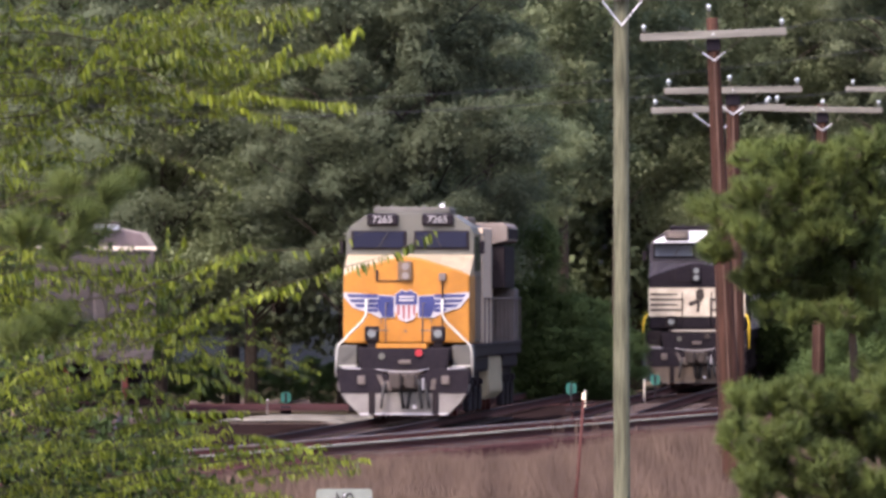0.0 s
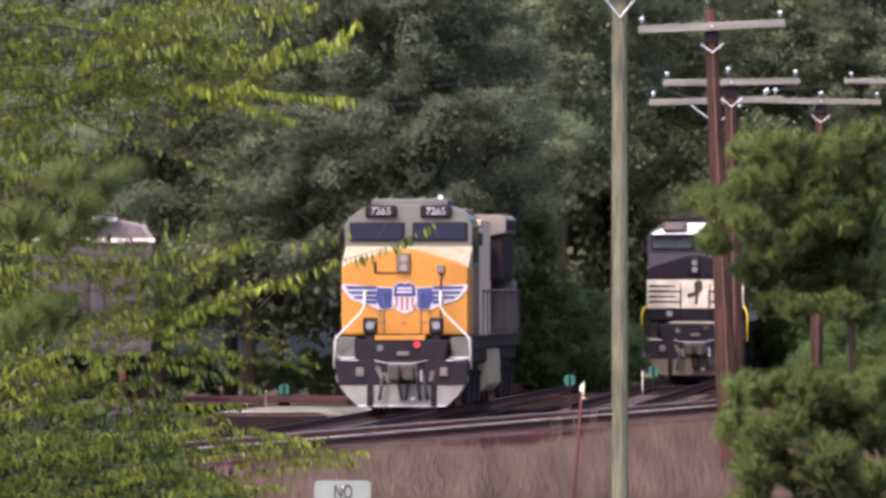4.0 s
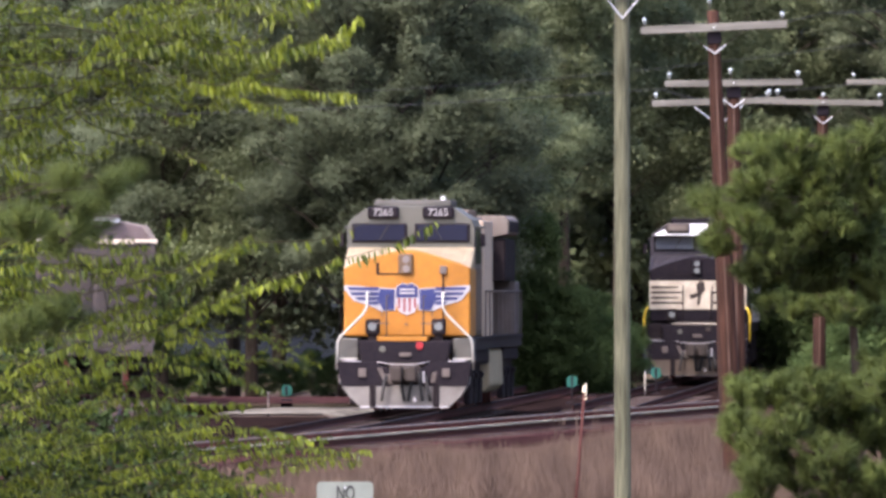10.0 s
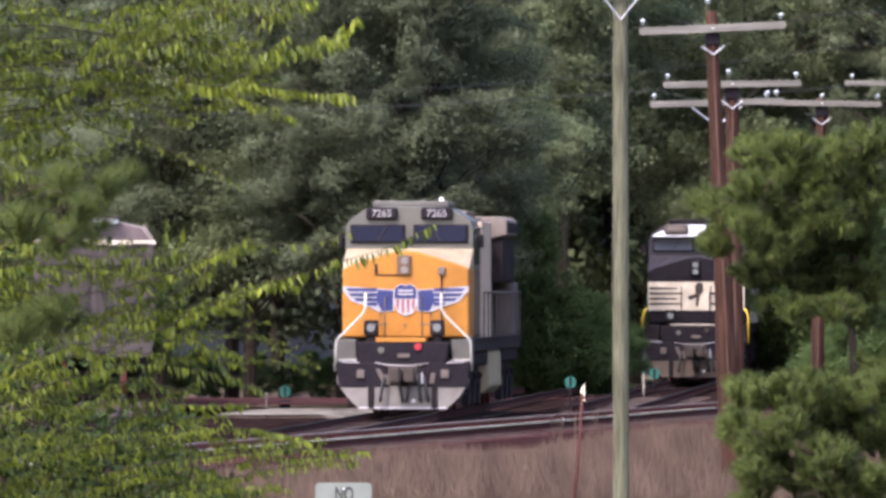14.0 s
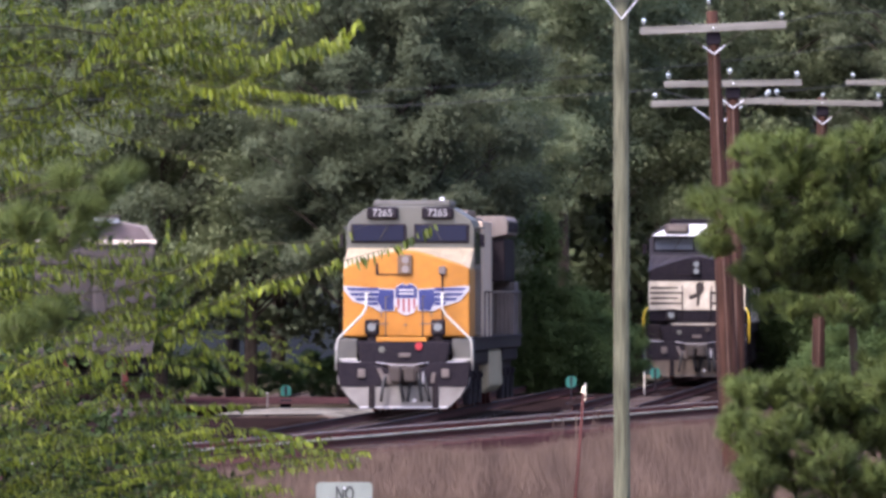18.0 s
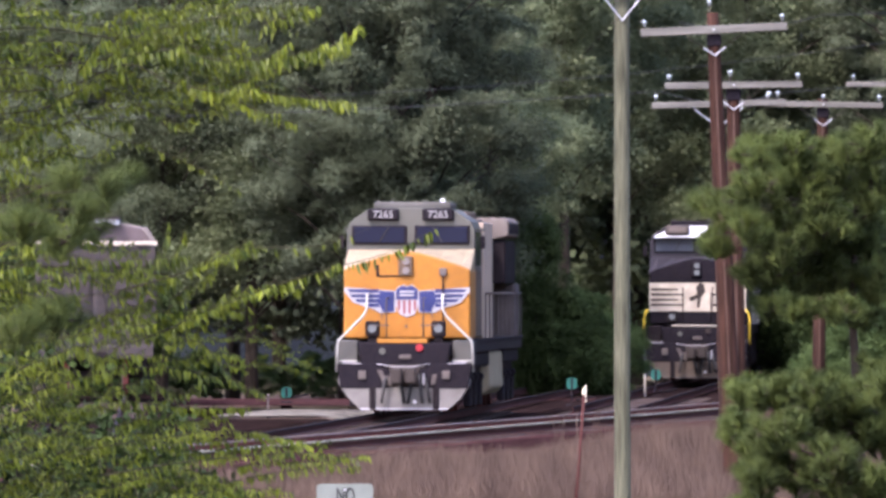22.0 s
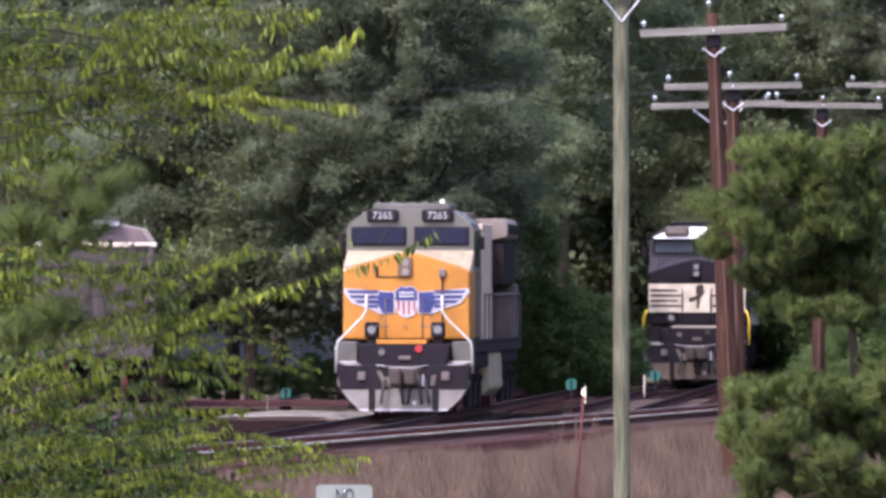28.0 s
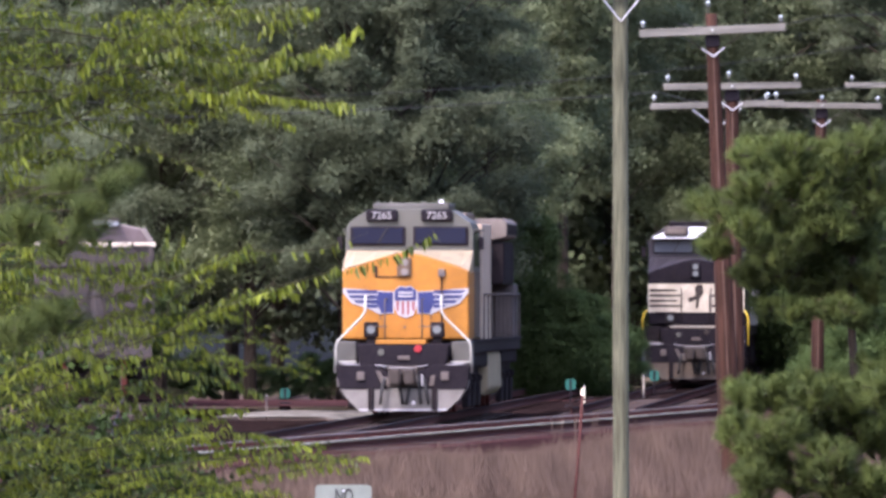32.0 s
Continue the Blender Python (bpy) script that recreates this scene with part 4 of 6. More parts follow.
wire("line_wire", [(-14.0, 226.0, 6.75), (9.95, 240.0, 8.18)], 0.58, "thin dark line wire strung across the trees")
wire("line_wire", [(-14.0, 222.0, 6.2), (4.06, 206.0, 6.47), (6.29, 206.0, 6.44), (14.0, 215.0, 7.9)], 0.2, "thin dark line wire tied to insulators")
wire("line_wire", [(4.0, 187.0, 7.30), (6.4, 187.0, 7.42), (16.0, 214.0, 8.9)], 0.15, "thin dark line wire from the leaning pole")


def rounded(w, h, r, n=5):
    pts = []
    for cx, cz, a in ((w / 2 - r, h / 2 - r, 0), (-w / 2 + r, h / 2 - r, 90), (-w / 2 + r, -h / 2 + r, 180), (w / 2 - r, -h / 2 + r, 270)):
        pts += arc(cx, cz, r, a, a + 90, n)
    return pts


def notice(m):
    s = thing("warning_sign", m, "white metal warning sign lettered NO on a steel post", "sign")
    p = part("panel", prism(rounded(0.455, 0.62, 0.035), -0.004, 0.0), M_SIGN, s, "white sheet with rounded corners")
    lettering("sign_lettering", "NO", 0.165, pose(0.005, -0.007, 0.212, *FACING) @ Matrix.Diagonal((0.58, 1, 1, 1)), M_INK, p, "black capitals")
    for k in range(2):
        plate(p, "text_bar", [(-0.19, 0.06 - k * 0.13), (0.19, 0.06 - k * 0.13), (0.19, 0.11 - k * 0.13), (-0.19, 0.11 - k * 0.13)], -0.005, M_INK)
    for z in (0.26, -0.26):
        part("bolt", cyl((0, -0.016, z), (0, 0, z), 0.010, n=8), M_GALV, p)
    part("post", box(-0.03, 0.03, 0.002, 0.035, -1.75, 0.29, 0.004, seg=1), M_GALV, s)
    return s


notice(pose(-0.798, 89, 0.905, 0, 0, 1.0))


def rod(m, length):
    s = thing("marker_rod", m, "thin rusty steel marker rod with pale tip in grass", "marker post")
    tube("rod", [(0, 0, -0.5), (0.01, 0, length * 0.5), (0.0, 0, length)], 0.024, 0.02, M_DEEPRUST, s)
    part("tip", cyl((0, 0, length), (0, 0, length + 0.09), 0.026, 0.024, n=10), M_CREAM, s, "pale reflective cap")
    return s


rod(pose(1.742, 150, -0.75, 0, 4.6, 0), 2.1)


def switch_stand(m, height):
    s = thing("switch_stand", m, "green-target railway switch stand with dark bar", "switch stand", "switch stands")
    part("base", box(-0.15, 0.15, -0.12, 0.12, -0.42, -0.05, 0.03), M_DARK, s)
    part("mast", cyl((0, 0, 0), (0, 0, height), 0.024, n=8), M_DARK, s)
    t = part("target", prism(rounded(0.27, 0.29, 0.09), -0.012, 0.0), M_GREEN, s, "green reflective target")
    t.location = (0, -0.03, height - 0.1)
    part("target_bar", box(-0.035, 0.03, -0.024, -0.014, -0.13, 0.13, 0.01, seg=1), M_BLACK, t)
    part("lever", cyl((0.1, 0.05, 0.05), (0.6, 0.1, 0.12), 0.025, n=8), M_DARK, s)
    return s


switch_stand(pose(3.34, 287, -0.18), 0.58)
switch_stand(pose(5.93, 308, -0.16), 0.62)
switch_stand(pose(-4.25, 298, -0.22), 0.28)


def stub(m, height, paint_mat, label):
    s = thing("clearance_post", m, label, "marker post", "clearance posts")
    part("shaft", cyl((0, 0, -0.45), (0, 0, height), 0.024, 0.022, n=10), paint_mat, s)
    part("cap", cyl((0, 0, height), (0, 0, height + 0.03), 0.026, 0.02, n=10), M_WHITE, s)
    return s


stub(pose(5.55, 304, 0.0), 0.38, M_CREAMGREY, "short cream clearance post beside the track")
stub(pose(-4.56, 286, -0.2), 0.2, M_DUST, "short orange-cream post beside the siding")
stub(pose(3.75, 291, 0.0), 0.20, M_CREAM, "short pale post beside a switch stand")

track("track_lead", lead_x, 120, 420, "ladder track with rusty rails curving across the yard", 205, 262)
track("track_main", track_a_x, 214, 335, "rusty rails on ballast under the yellow locomotive", 215, 272, -0.06)
track("track_yard", track_b_x, 258, 430, "rusty rails under the black locomotive", 262, 300)
track("track_siding", track_c_x, 200, 330, "rusty rails under the hopper car", 255, 290)

# ---- plants ----
def rnd_dir():
    while True:
        v = Vector((random.uniform(-1, 1), random.uniform(-1, 1), random.uniform(-1, 1)))
        if 0.05 < v.length < 1:
            return v.normalized()


def leaf_quad(verts, faces, p, nrm, size, stretch=1.5):
    a = nrm.orthogonal().normalized()
    a.rotate(Matrix.Rotation(random.uniform(0, math.tau), 3, nrm))
    b = nrm.cross(a)
    i = len(verts)
    l, w = size * stretch * 0.5, size * 0.5
    verts += [p - a * l, p + b * w - nrm * size * 0.12, p + a * l, p - b * w - nrm * size * 0.12]
    faces.append((i + 3, i + 2, i + 1, i))


def crown_lists(lumps, per_lump, leaf, grouped=True):
    """Leaf sprays: each lump is a flattened, ragged mass, thicker with leaves on its upper outside."""
    verts, faces, normals = [], [], []
    for c, r in lumps:
        flat = random.uniform(0.45, 0.85)
        out = Vector((c.x, c.y, 0)).normalized() if grouped else Vector((0, -0.5, 0.3))
        stretch = Matrix.Rotation(random.uniform(0, math.tau), 3, "Z") @ Matrix.Diagonal((random.uniform(0.9, 1.5), random.uniform(0.6, 1.0), flat))
        tilt = Matrix.Rotation(random.uniform(-0.5, 0.5), 3, rnd_dir())
        n = int(per_lump * r * r)
        for _ in range(n):
            d = rnd_dir()
            if d.z < -0.3 and random.random() < 0.55:
                d.z = -d.z
            k = random.uniform(0.25, 1.0) ** 0.5
            k *= 1 + 0.75 * noise.noise(d * 1.5 + c) + 0.45 * noise.noise(d * 4.0 + c)
            if random.random() < 0.16:
                k *= random.uniform(1.05, 1.45)
            p = c + tilt @ (stretch @ (d * r * k))
            nrm = (d * 0.6 + rnd_dir() + Vector((0, 0, 0.35))).normalized()
            leaf_quad(verts, faces, p, nrm, leaf * random.uniform(0.5, 1.5))
            soft = (d * 0.3 + nrm * 0.32 + out * 0.5 + Vector((0, 0, 0.5))).normalized()
            normals += [soft] * 4
    return verts, faces, normals


def tree_kind(name, height, spread, clear, lumps_n, per_lump, leaf, material, label, lump_r=(0.35, 1.05)):
    """One broad-leaved tree: tapered trunk, limbs, and a crown of leaf lumps with gaps."""
    t = thing(name, Matrix(), label, "tree", "trees of the wood")
    verts, faces = [], []
    lean = Vector((random.uniform(-0.4, 0.4), random.uniform(-0.4, 0.4), 0))
    spine = [lean * (i / 6) ** 2 + Vector((0, 0, -0.9 + (height * 0.86 + 0.9) * i / 6)) for i in range(7)]
    tube_lists(spine, [(0.22 - 0.031 * i) * height / 16 for i in range(7)], 9, verts, faces)
    lumps = []
    for i in range(lumps_n):
        h = random.random()
        z = clear + (height - clear) * h
        shape = math.sin(math.pi * (0.12 + 0.80 * h)) ** 0.7
        a = random.uniform(0, math.tau)
        rr = spread * shape * (random.uniform(0.78, 1.0) if i % 4 else random.uniform(0.2, 0.75))
        c = Vector((math.cos(a) * rr, math.sin(a) * rr, z)) + lean * h
        r = random.uniform(*lump_r)
        lumps.append((c, r))
        if i % 3 == 0:
            base = Vector((0, 0, max(clear * 0.5, z - rr * 0.8))) + lean * h * 0.5
            tube_lists([base, base.lerp(c, 0.55) + Vector((0, 0, 0.25)), c], [0.0028 * height, 0.0018 * height, 0.0006 * height], 5, verts, faces)
    raw_part("trunk", verts, faces, M_BARK, t, "", True)
    v, f, nn = crown_lists(lumps, per_lump, leaf)
    raw_part("crown", v, f, material, t, normals=nn)
    return t


random.seed(11)
KINDS = [
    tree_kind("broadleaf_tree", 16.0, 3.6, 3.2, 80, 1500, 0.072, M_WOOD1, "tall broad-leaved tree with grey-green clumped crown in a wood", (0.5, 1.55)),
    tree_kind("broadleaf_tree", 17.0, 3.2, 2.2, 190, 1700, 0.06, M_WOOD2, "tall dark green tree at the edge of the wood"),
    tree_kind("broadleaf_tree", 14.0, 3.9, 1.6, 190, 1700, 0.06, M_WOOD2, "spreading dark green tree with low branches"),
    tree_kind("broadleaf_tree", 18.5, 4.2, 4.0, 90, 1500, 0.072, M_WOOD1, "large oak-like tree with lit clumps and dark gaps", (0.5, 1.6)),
    tree_kind("broadleaf_tree", 16.5, 3.7, 2.0, 150, 420, 0.17, M_WOOD1, "tall green tree deep in the wood, also in the unseen side screen"),
    tree_kind("broadleaf_tree", 17.5, 3.9, 1.6, 150, 420, 0.17, M_WOOD2, "tall dark tree deep in the wood, also in the unseen side screen"),
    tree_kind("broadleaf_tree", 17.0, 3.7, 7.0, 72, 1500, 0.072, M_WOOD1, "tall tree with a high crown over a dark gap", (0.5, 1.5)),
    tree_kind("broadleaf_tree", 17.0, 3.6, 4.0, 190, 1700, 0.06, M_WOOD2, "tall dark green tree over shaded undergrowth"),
]
SHRUB = tree_kind("shrub", 4.2, 1.7, 0.3, 70, 2600, 0.050, M_SHRUB, "light green bushy shrub at the wood's edge", (0.3, 0.7))
SHRUB["category"], SHRUB["group"] = "shrub", "shrubs before the wood"

# the trees at the wood's edge, then the rows behind them: x, y, kind, size, turn
EDGE = [(1.3, 327, 6, 0.64, 3.9), (3.7, 338, 6, 1.0, 2.6), (5.85, 363, 6, 1.0, 1.7), (6.0, 379, 6, 1.15, 5.2), (5.4, 392, 5, 1.0, 0.7), (8.2, 390, 5, 0.95, 3.7), (3.35, 372, 6, 1.0, 3.3), (2.4, 345, 6, 1.0, 0.4), (-0.5, 311, 1, 0.95, 3.4), (-2.9, 322, 7, 0.95, 2.0), (-6.4, 335, 7, 1.1, 3.0), (-8.7, 327, 7, 1.02, 4.2), (-8.1, 316, 1, 0.95, 2.9), (-5.5, 315, 3, 0.85, 0.5), (-2.5, 311, 7, 0.92, 4.4),
        (-11.2, 321, 2, 0.95, 5.0), (-13.6, 327, 0, 0.95, 0.2), (7.4, 374, 6, 1.1, 0.9), (10.2, 366, 3, 1.0, 2.2), (13.0, 370, 0, 1.1, 3.1), (15.6, 362, 1, 1.0, 4.0)]
random.seed(21)
for row, (y0, x0, x1, gap) in enumerate(((384, -28, 24, 7.0),)):
    x = x0 + (row % 2) * 1.7
    while x < x1:
        EDGE.append((x + random.uniform(-1.0, 1.0), y0 + random.uniform(-4, 4), random.choice((4, 4, 5)), random.uniform(0.98, 1.2), random.uniform(0, 6.28)))
        x += gap * random.uniform(0.85, 1.15)
# unseen trees on the right, added to keep low sky light off the engine
for i in range(11):
    EDGE.append((random.uniform(17.5, 22.5), 205 + i * 14 + random.uniform(-4, 4), 4 + i % 2, random.uniform(0.95, 1.15), i * 1.1))
used = set()
for x, y, k, s, a in EDGE:
    m = Matrix.Translation((x, y, land_height(x, y))) @ Matrix.Rotation(a, 4, "Z")
    if k not in used:
        used.add(k)
        KINDS[k].matrix_basis = m
        ob = KINDS[k]
    else:
        ob = copy_thing(KINDS[k], m)
    ob.scale = (s, s, s)

SAPLING = tree_kind("sapling", 6.3, 0.42, 0.6, 40, 2600, 0.05, M_SHRUB, "slender sapling with small green leaves behind the pine", (0.14, 0.3))
SAPLING["group"] = "saplings"
SAPLING.matrix_basis = pose(4.76, 110, -0.6)

bush_spots = [(3.5, 316, 0.75), (8.7, 238, 0.6), (9.75, 236, 0.75), (4.75, 321, 0.62), (4.1, 317, 0.75), (3.4, 327, 0.7), (-9.6, 310, 1.1), (-8.2, 334, 0.30), (-6.9, 331, 0.26), (-5.6, 336, 0.32), (-4.6, 330, 0.25), (-3.4, 335, 0.30), (-2.2, 332, 0.26), (-1.2, 337, 0.32), (-10.6, 336, 0.35), (-0.2, 330, 0.28), (-9.4, 330, 0.28), (-7.5, 337, 0.34), (-4.0, 338, 0.33),
              (1.2, 334, 0.5), (2.0, 340, 0.5), (-12.5, 309, 1.2), (-14.5, 310, 1.2), (11.6, 345, 1.3), (13.2, 340, 1.2), (9.8, 375, 1.4), (12.4, 362, 1.4), (15.0, 352, 1.4)]
for i, (x, y, s) in enumerate(bush_spots):
    m = Matrix.Translation((x, y, land_height(x, y))) @ Matrix.Rotation(i * 1.3, 4, "Z")
    if i == 0:
        SHRUB.matrix_basis = m
        ob = SHRUB
    else:
        ob = copy_thing(SHRUB, m)
    ob.scale = (s, s, s)
slim = copy_thing(SHRUB, Matrix.Translation((2.75, 316, land_height(2.75, 316))))
slim.scale = (0.62, 0.62, 1.25)
slim["label"] = "tall slim green shrub beside the yellow locomotive"
# added bushes, a dark backing for the shaded gaps in the tree
BUSH = tree_kind("bush", 3.0, 1.15, 0.2, 70, 1500, 0.045, M_BUSH, "dark green bush added behind the leafy tree for its shaded hollows", (0.25, 0.5))
BUSH["category"], BUSH["group"] = "bush", "bushes behind the leafy tree"
BUSH.matrix_basis = Matrix.Translation((-3.3, 73, land_height(-3.3, 73) - 0.1)) @ Matrix.Rotation(0.8, 4, "Z")
low_bush = copy_thing(BUSH, Matrix.Translation((-2.4, 77, land_height(-2.4, 77) - 0.1)) @ Matrix.Rotation(2.1, 4, "Z"))
low_bush.scale = (0.72, 0.72, 0.86)


def backdrop():
    """A dim glowing sheet that puts haze behind the trees that can be told apart."""
    m = bpy.data.materials.new("haze_glow")
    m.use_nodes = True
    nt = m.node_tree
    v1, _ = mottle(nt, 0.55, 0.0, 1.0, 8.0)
    # the haze is emitted by the sheet itself, no light falls on it
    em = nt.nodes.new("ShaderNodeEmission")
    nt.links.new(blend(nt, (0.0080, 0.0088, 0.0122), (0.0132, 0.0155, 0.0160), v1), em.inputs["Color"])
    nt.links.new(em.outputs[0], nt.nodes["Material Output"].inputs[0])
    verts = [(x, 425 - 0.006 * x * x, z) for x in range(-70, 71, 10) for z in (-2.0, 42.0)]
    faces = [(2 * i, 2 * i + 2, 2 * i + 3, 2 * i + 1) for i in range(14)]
    return tagged(raw_part("backdrop", verts, faces, m), "glowing blue-green sheet for the hazy depth of the far wood", "backdrop", kind="structure")


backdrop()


def wood_floor():
    verts = [(x, y, land_height(x, y) + 0.03) for y in (306, 330, 360, 400, 450) for x in (-40, -20, 0, 20, 40)]
    faces = [(j * 5 + i, j * 5 + i + 1, j * 5 + i + 6, j * 5 + i + 5) for j in range(4) for i in range(4)]
    return tagged(raw_part("wood_floor", verts, faces, M_LITTER), "dark leaf litter under the trees", "ground", kind="structure")


wood_floor()


random.seed(31)


def dry_grass():
    """Rough dead grass on the bank before the tracks, in tufts of thin bent blades."""
    verts, faces = [], []
    for _ in range(60000):
        y = 112 + 160 * random.random()
        half = y * 0.0415 + 0.5
        x = random.uniform(-half, half)
        gap = x - lead_x(y) - 0.95
        if gap < 0:
            continue
        patch = 0.5 + 0.5 * noise.noise(Vector((x * 0.35, y * 0.06, 2)))
        if random.random() > 0.35 + 0.9 * patch:
            continue
        z = land_height(x, y) - 0.03
        tall = (0.30 + 0.55 * patch) * random.uniform(0.7, 1.25)
        tall *= min(1.0, 0.62 + gap * 0.10) * (1.0 if y > 170 else 0.35)
        for _ in range(random.randint(3, 6)):
            a = random.uniform(0, math.tau)
            bend = random.uniform(0.05, 0.42) * tall
            bx, by = x + random.uniform(-0.12, 0.12), y + random.uniform(-0.12, 0.12)
            w = random.uniform(0.004, 0.010)
            h = tall * random.uniform(0.6, 1.1)
            i = len(verts)
            dx, dy = math.cos(a) * bend, math.sin(a) * bend
            verts += [(bx - w, by, z), (bx + w, by, z), (bx + dx * 0.4 + w * 0.8, by + dy * 0.4, z + h * 0.6), (bx + dx * 0.4 - w * 0.8, by + dy * 0.4, z + h * 0.6), (bx + dx, by + dy, z + h)]
            faces += [(i, i + 1, i + 2, i + 3), (i + 3, i + 2, i + 4)]
    for _ in range(22):
        x, y, h = random.uniform(1.7, 3.1), random.uniform(184, 198), random.uniform(0.8, 1.35)
        i, z, dx, w = len(verts), land_height(x, y) - 0.03, random.uniform(-0.3, 0.3), 0.006
        verts += [(x - w, y, z), (x + w, y, z), (x + dx + w, y, z + h), (x + dx - w, y, z + h)]
        faces.append((i, i + 1, i + 2, i + 3))
    return tagged(raw_part("dry_grass", verts, faces, M_GRASS), "tall dead brown grass covering the bank", "grass", kind="stuff")


dry_grass()


# the near deciduous tree, whose twigs stir in the wind
def hanging_leaf(verts, faces, p, way, face_way, length):
    """A pointed leaf, folded a little along its rib."""
    way = way.normalized()
    side = way.cross(face_way).normalized()
    nrm = side.cross(way)
    w = length * random.uniform(0.10, 0.165)
    i = len(verts)
    fold = nrm * w * random.uniform(0.2, 0.6)
    curl = nrm * length * random.uniform(-0.2, 0.12)
    verts += [p, p + way * length * 0.30 + side * w + fold, p + way * length * 0.68 + side * w * 0.72 + fold + curl * 0.4, p + way * length + curl,
              p + way * length * 0.68 - side * w * 0.72 + fold + curl * 0.4, p + way * length * 0.30 - side * w + fold]
    faces += [(i, i + 1, i + 2, i + 3), (i, i + 3, i + 4, i + 5)]


def spline(points, n):
    """Points along a smooth line through the given ones."""
    out = []
    p = [points[0] * 2 - points[1]] + points + [points[-1] * 2 - points[-2]]
    for i in range(1, len(p) - 2):
        for k in range(n):
            t = k / n
            out.append(0.5 * ((2 * p[i]) + (p[i + 1] - p[i - 1]) * t + (2 * p[i - 1] - 5 * p[i] + 4 * p[i + 1] - p[i + 2]) * t * t
                              + (3 * p[i] - p[i - 1] - 3 * p[i + 1] + p[i + 2]) * t ** 3))
    out.append(p[-2])
    return out


random.seed(41)
NEAR_Y = 65.0
near_tree = thing("near_tree", pose(-2.95, NEAR_Y, -0.62), "leafy elm-like tree with drooping bright green leaves", "tree")
FOOT = Vector((-2.95, NEAR_Y, -0.62))
tube("trunk", [(0, 0, -0.3), (0.02, 0.0, 1.2), (-0.03, 0.05, 2.6), (0.06, 0, 4.0), (0.0, 0.05, 5.6)], 0.085, 0.03, M_BARK, near_tree, n=12)
BRANCHES = []
PIVOT = {"upper": Vector((-2.95, NEAR_Y, 4.0)), "middle": Vector((-2.95, NEAR_Y, 3.0)), "lower": Vector((-2.95, NEAR_Y, 2.1))}
GROWN = {"upper": [], "middle": [], "lower": []}


def leaf_twig(verts, faces, line, spacing, size, wverts, wfaces, r0, hang=1.0):
    """Leaves hung on both sides of a twig; hang 1 lets them droop, less lets them stand every way."""
    tube_lists(line, [max(0.0013, r0 * (1 - 0.8 * i / (len(line) - 1))) for i in range(len(line))], 5, wverts, wfaces)
    carry = spacing * random.random()
    side = 1
    for a, b in zip(line, line[1:]):
        seg = (b - a).length
        along = (b - a).normalized()
        while carry < seg:
            p = a.lerp(b, carry / seg)
            side = -side
            way = Vector((0, side * random.uniform(0.05, 0.5), -hang)) + along * random.uniform(0.0, 0.5) + rnd_dir() * (0.22 + 0.85 * (1 - hang))
            face_way = Vector((random.uniform(-1.3, 0.9), -1, random.uniform(-0.2, 1.0)))
            hanging_leaf(verts, faces, p, way, face_way, size * random.choice((0.55, 0.8, 1.0, 1.1, 1.25)) * random.uniform(0.85, 1.1))
            carry += spacing * random.uniform(0.5, 1.6)
        carry -= seg


def branch(sway, depth, hang, size, spacing, twigs, twig_len, points, bare=0.0):
    """A limb through the given (x, z) places with hanging leaves and leafy side twigs; one that starts away from the trunk grows from an earlier limb."""
    base = PIVOT[sway]
    rooted = points[0][0] < -2.9
    line = spline([Vector((x, NEAR_Y + depth * (0.15 if rooted and i == 0 else 1.0) + random.uniform(-0.05, 0.05), z)) for i, (x, z) in enumerate(points)], 7)
    wv, wf, lv, lf = [], [], [], []
    if not rooted:
        limbs = [p for p in GROWN[sway] if p.x < line[0].x] or [base]
        root = min(limbs, key=lambda p: (p - line[0]).length)
        stem = spline([root, root.lerp(line[0], 0.5) + Vector((0, 0, 0.04)), line[0]], 4)
        tube_lists([p - base for p in stem], [0.0032] * len(stem), 5, wv, wf)
    GROWN[sway].extend(line)
    first = int(bare * len(line))
    leaf_twig(lv, lf, [p - base for p in line[first:]], spacing, size, wv, wf, 0.0042, hang)
    if first:
        tube_lists([p - base for p in line[:first + 1]], [0.0052] * (first + 1), 5, wv, wf)
    for k in range(twigs):
        i = min(len(line) - 3, first + int((len(line) - first - 2) * (k + random.random()) / twigs))
        p = line[i]
        along = (line[i + 2] - p).normalized()
        reach = twig_len * random.uniform(0.55, 1.2) * (1 - 0.65 * i / len(line))
        way = along * random.uniform(0.35, 0.9) + Vector((0, random.uniform(-0.8, 0.8), random.uniform(-0.32, 0.5)))
        q = p + way.normalized() * reach
        mid = p.lerp(q, 0.5) + Vector((0, 0, 0.10 * reach))
        leaf_twig(lv, lf, [v - base for v in spline([p, mid, q], 4)], spacing * 1.05, size * 0.92, wv, wf, 0.0028, hang)
    ob = raw_part("branch", wv, wf, M_TWIG, near_tree, "", True)
    ob.location = base - FOOT
    raw_part("leaves", lv, lf, M_LEAF, ob, "bright yellow-green hanging leaves" if hang > 0.7 else "smaller shaded green leaves")
    BRANCHES.append((ob, base - FOOT, sway, 2.4))


branch("upper", 0.0, 1.00, 0.070, 0.0203, 21, 0.3, [(-2.95, 4.29), (-2.41, 4.34), (-1.98, 4.29), (-1.68, 4.32), (-1.48, 4.39), (-1.25, 4.44), (-1.05, 4.47), (-0.8, 4.51)], 0.3)
branch("upper", -0.1, 1.00, 0.077, 0.0171, 21, 0.26, [(-2.95, 4.08), (-2.34, 4.11), (-1.94, 4.17), (-1.61, 4.22), (-1.28, 4.16), (-0.95, 4.2), (-0.71, 4.24), (-0.58, 4.3), (-0.49, 4.4)], 0.2)
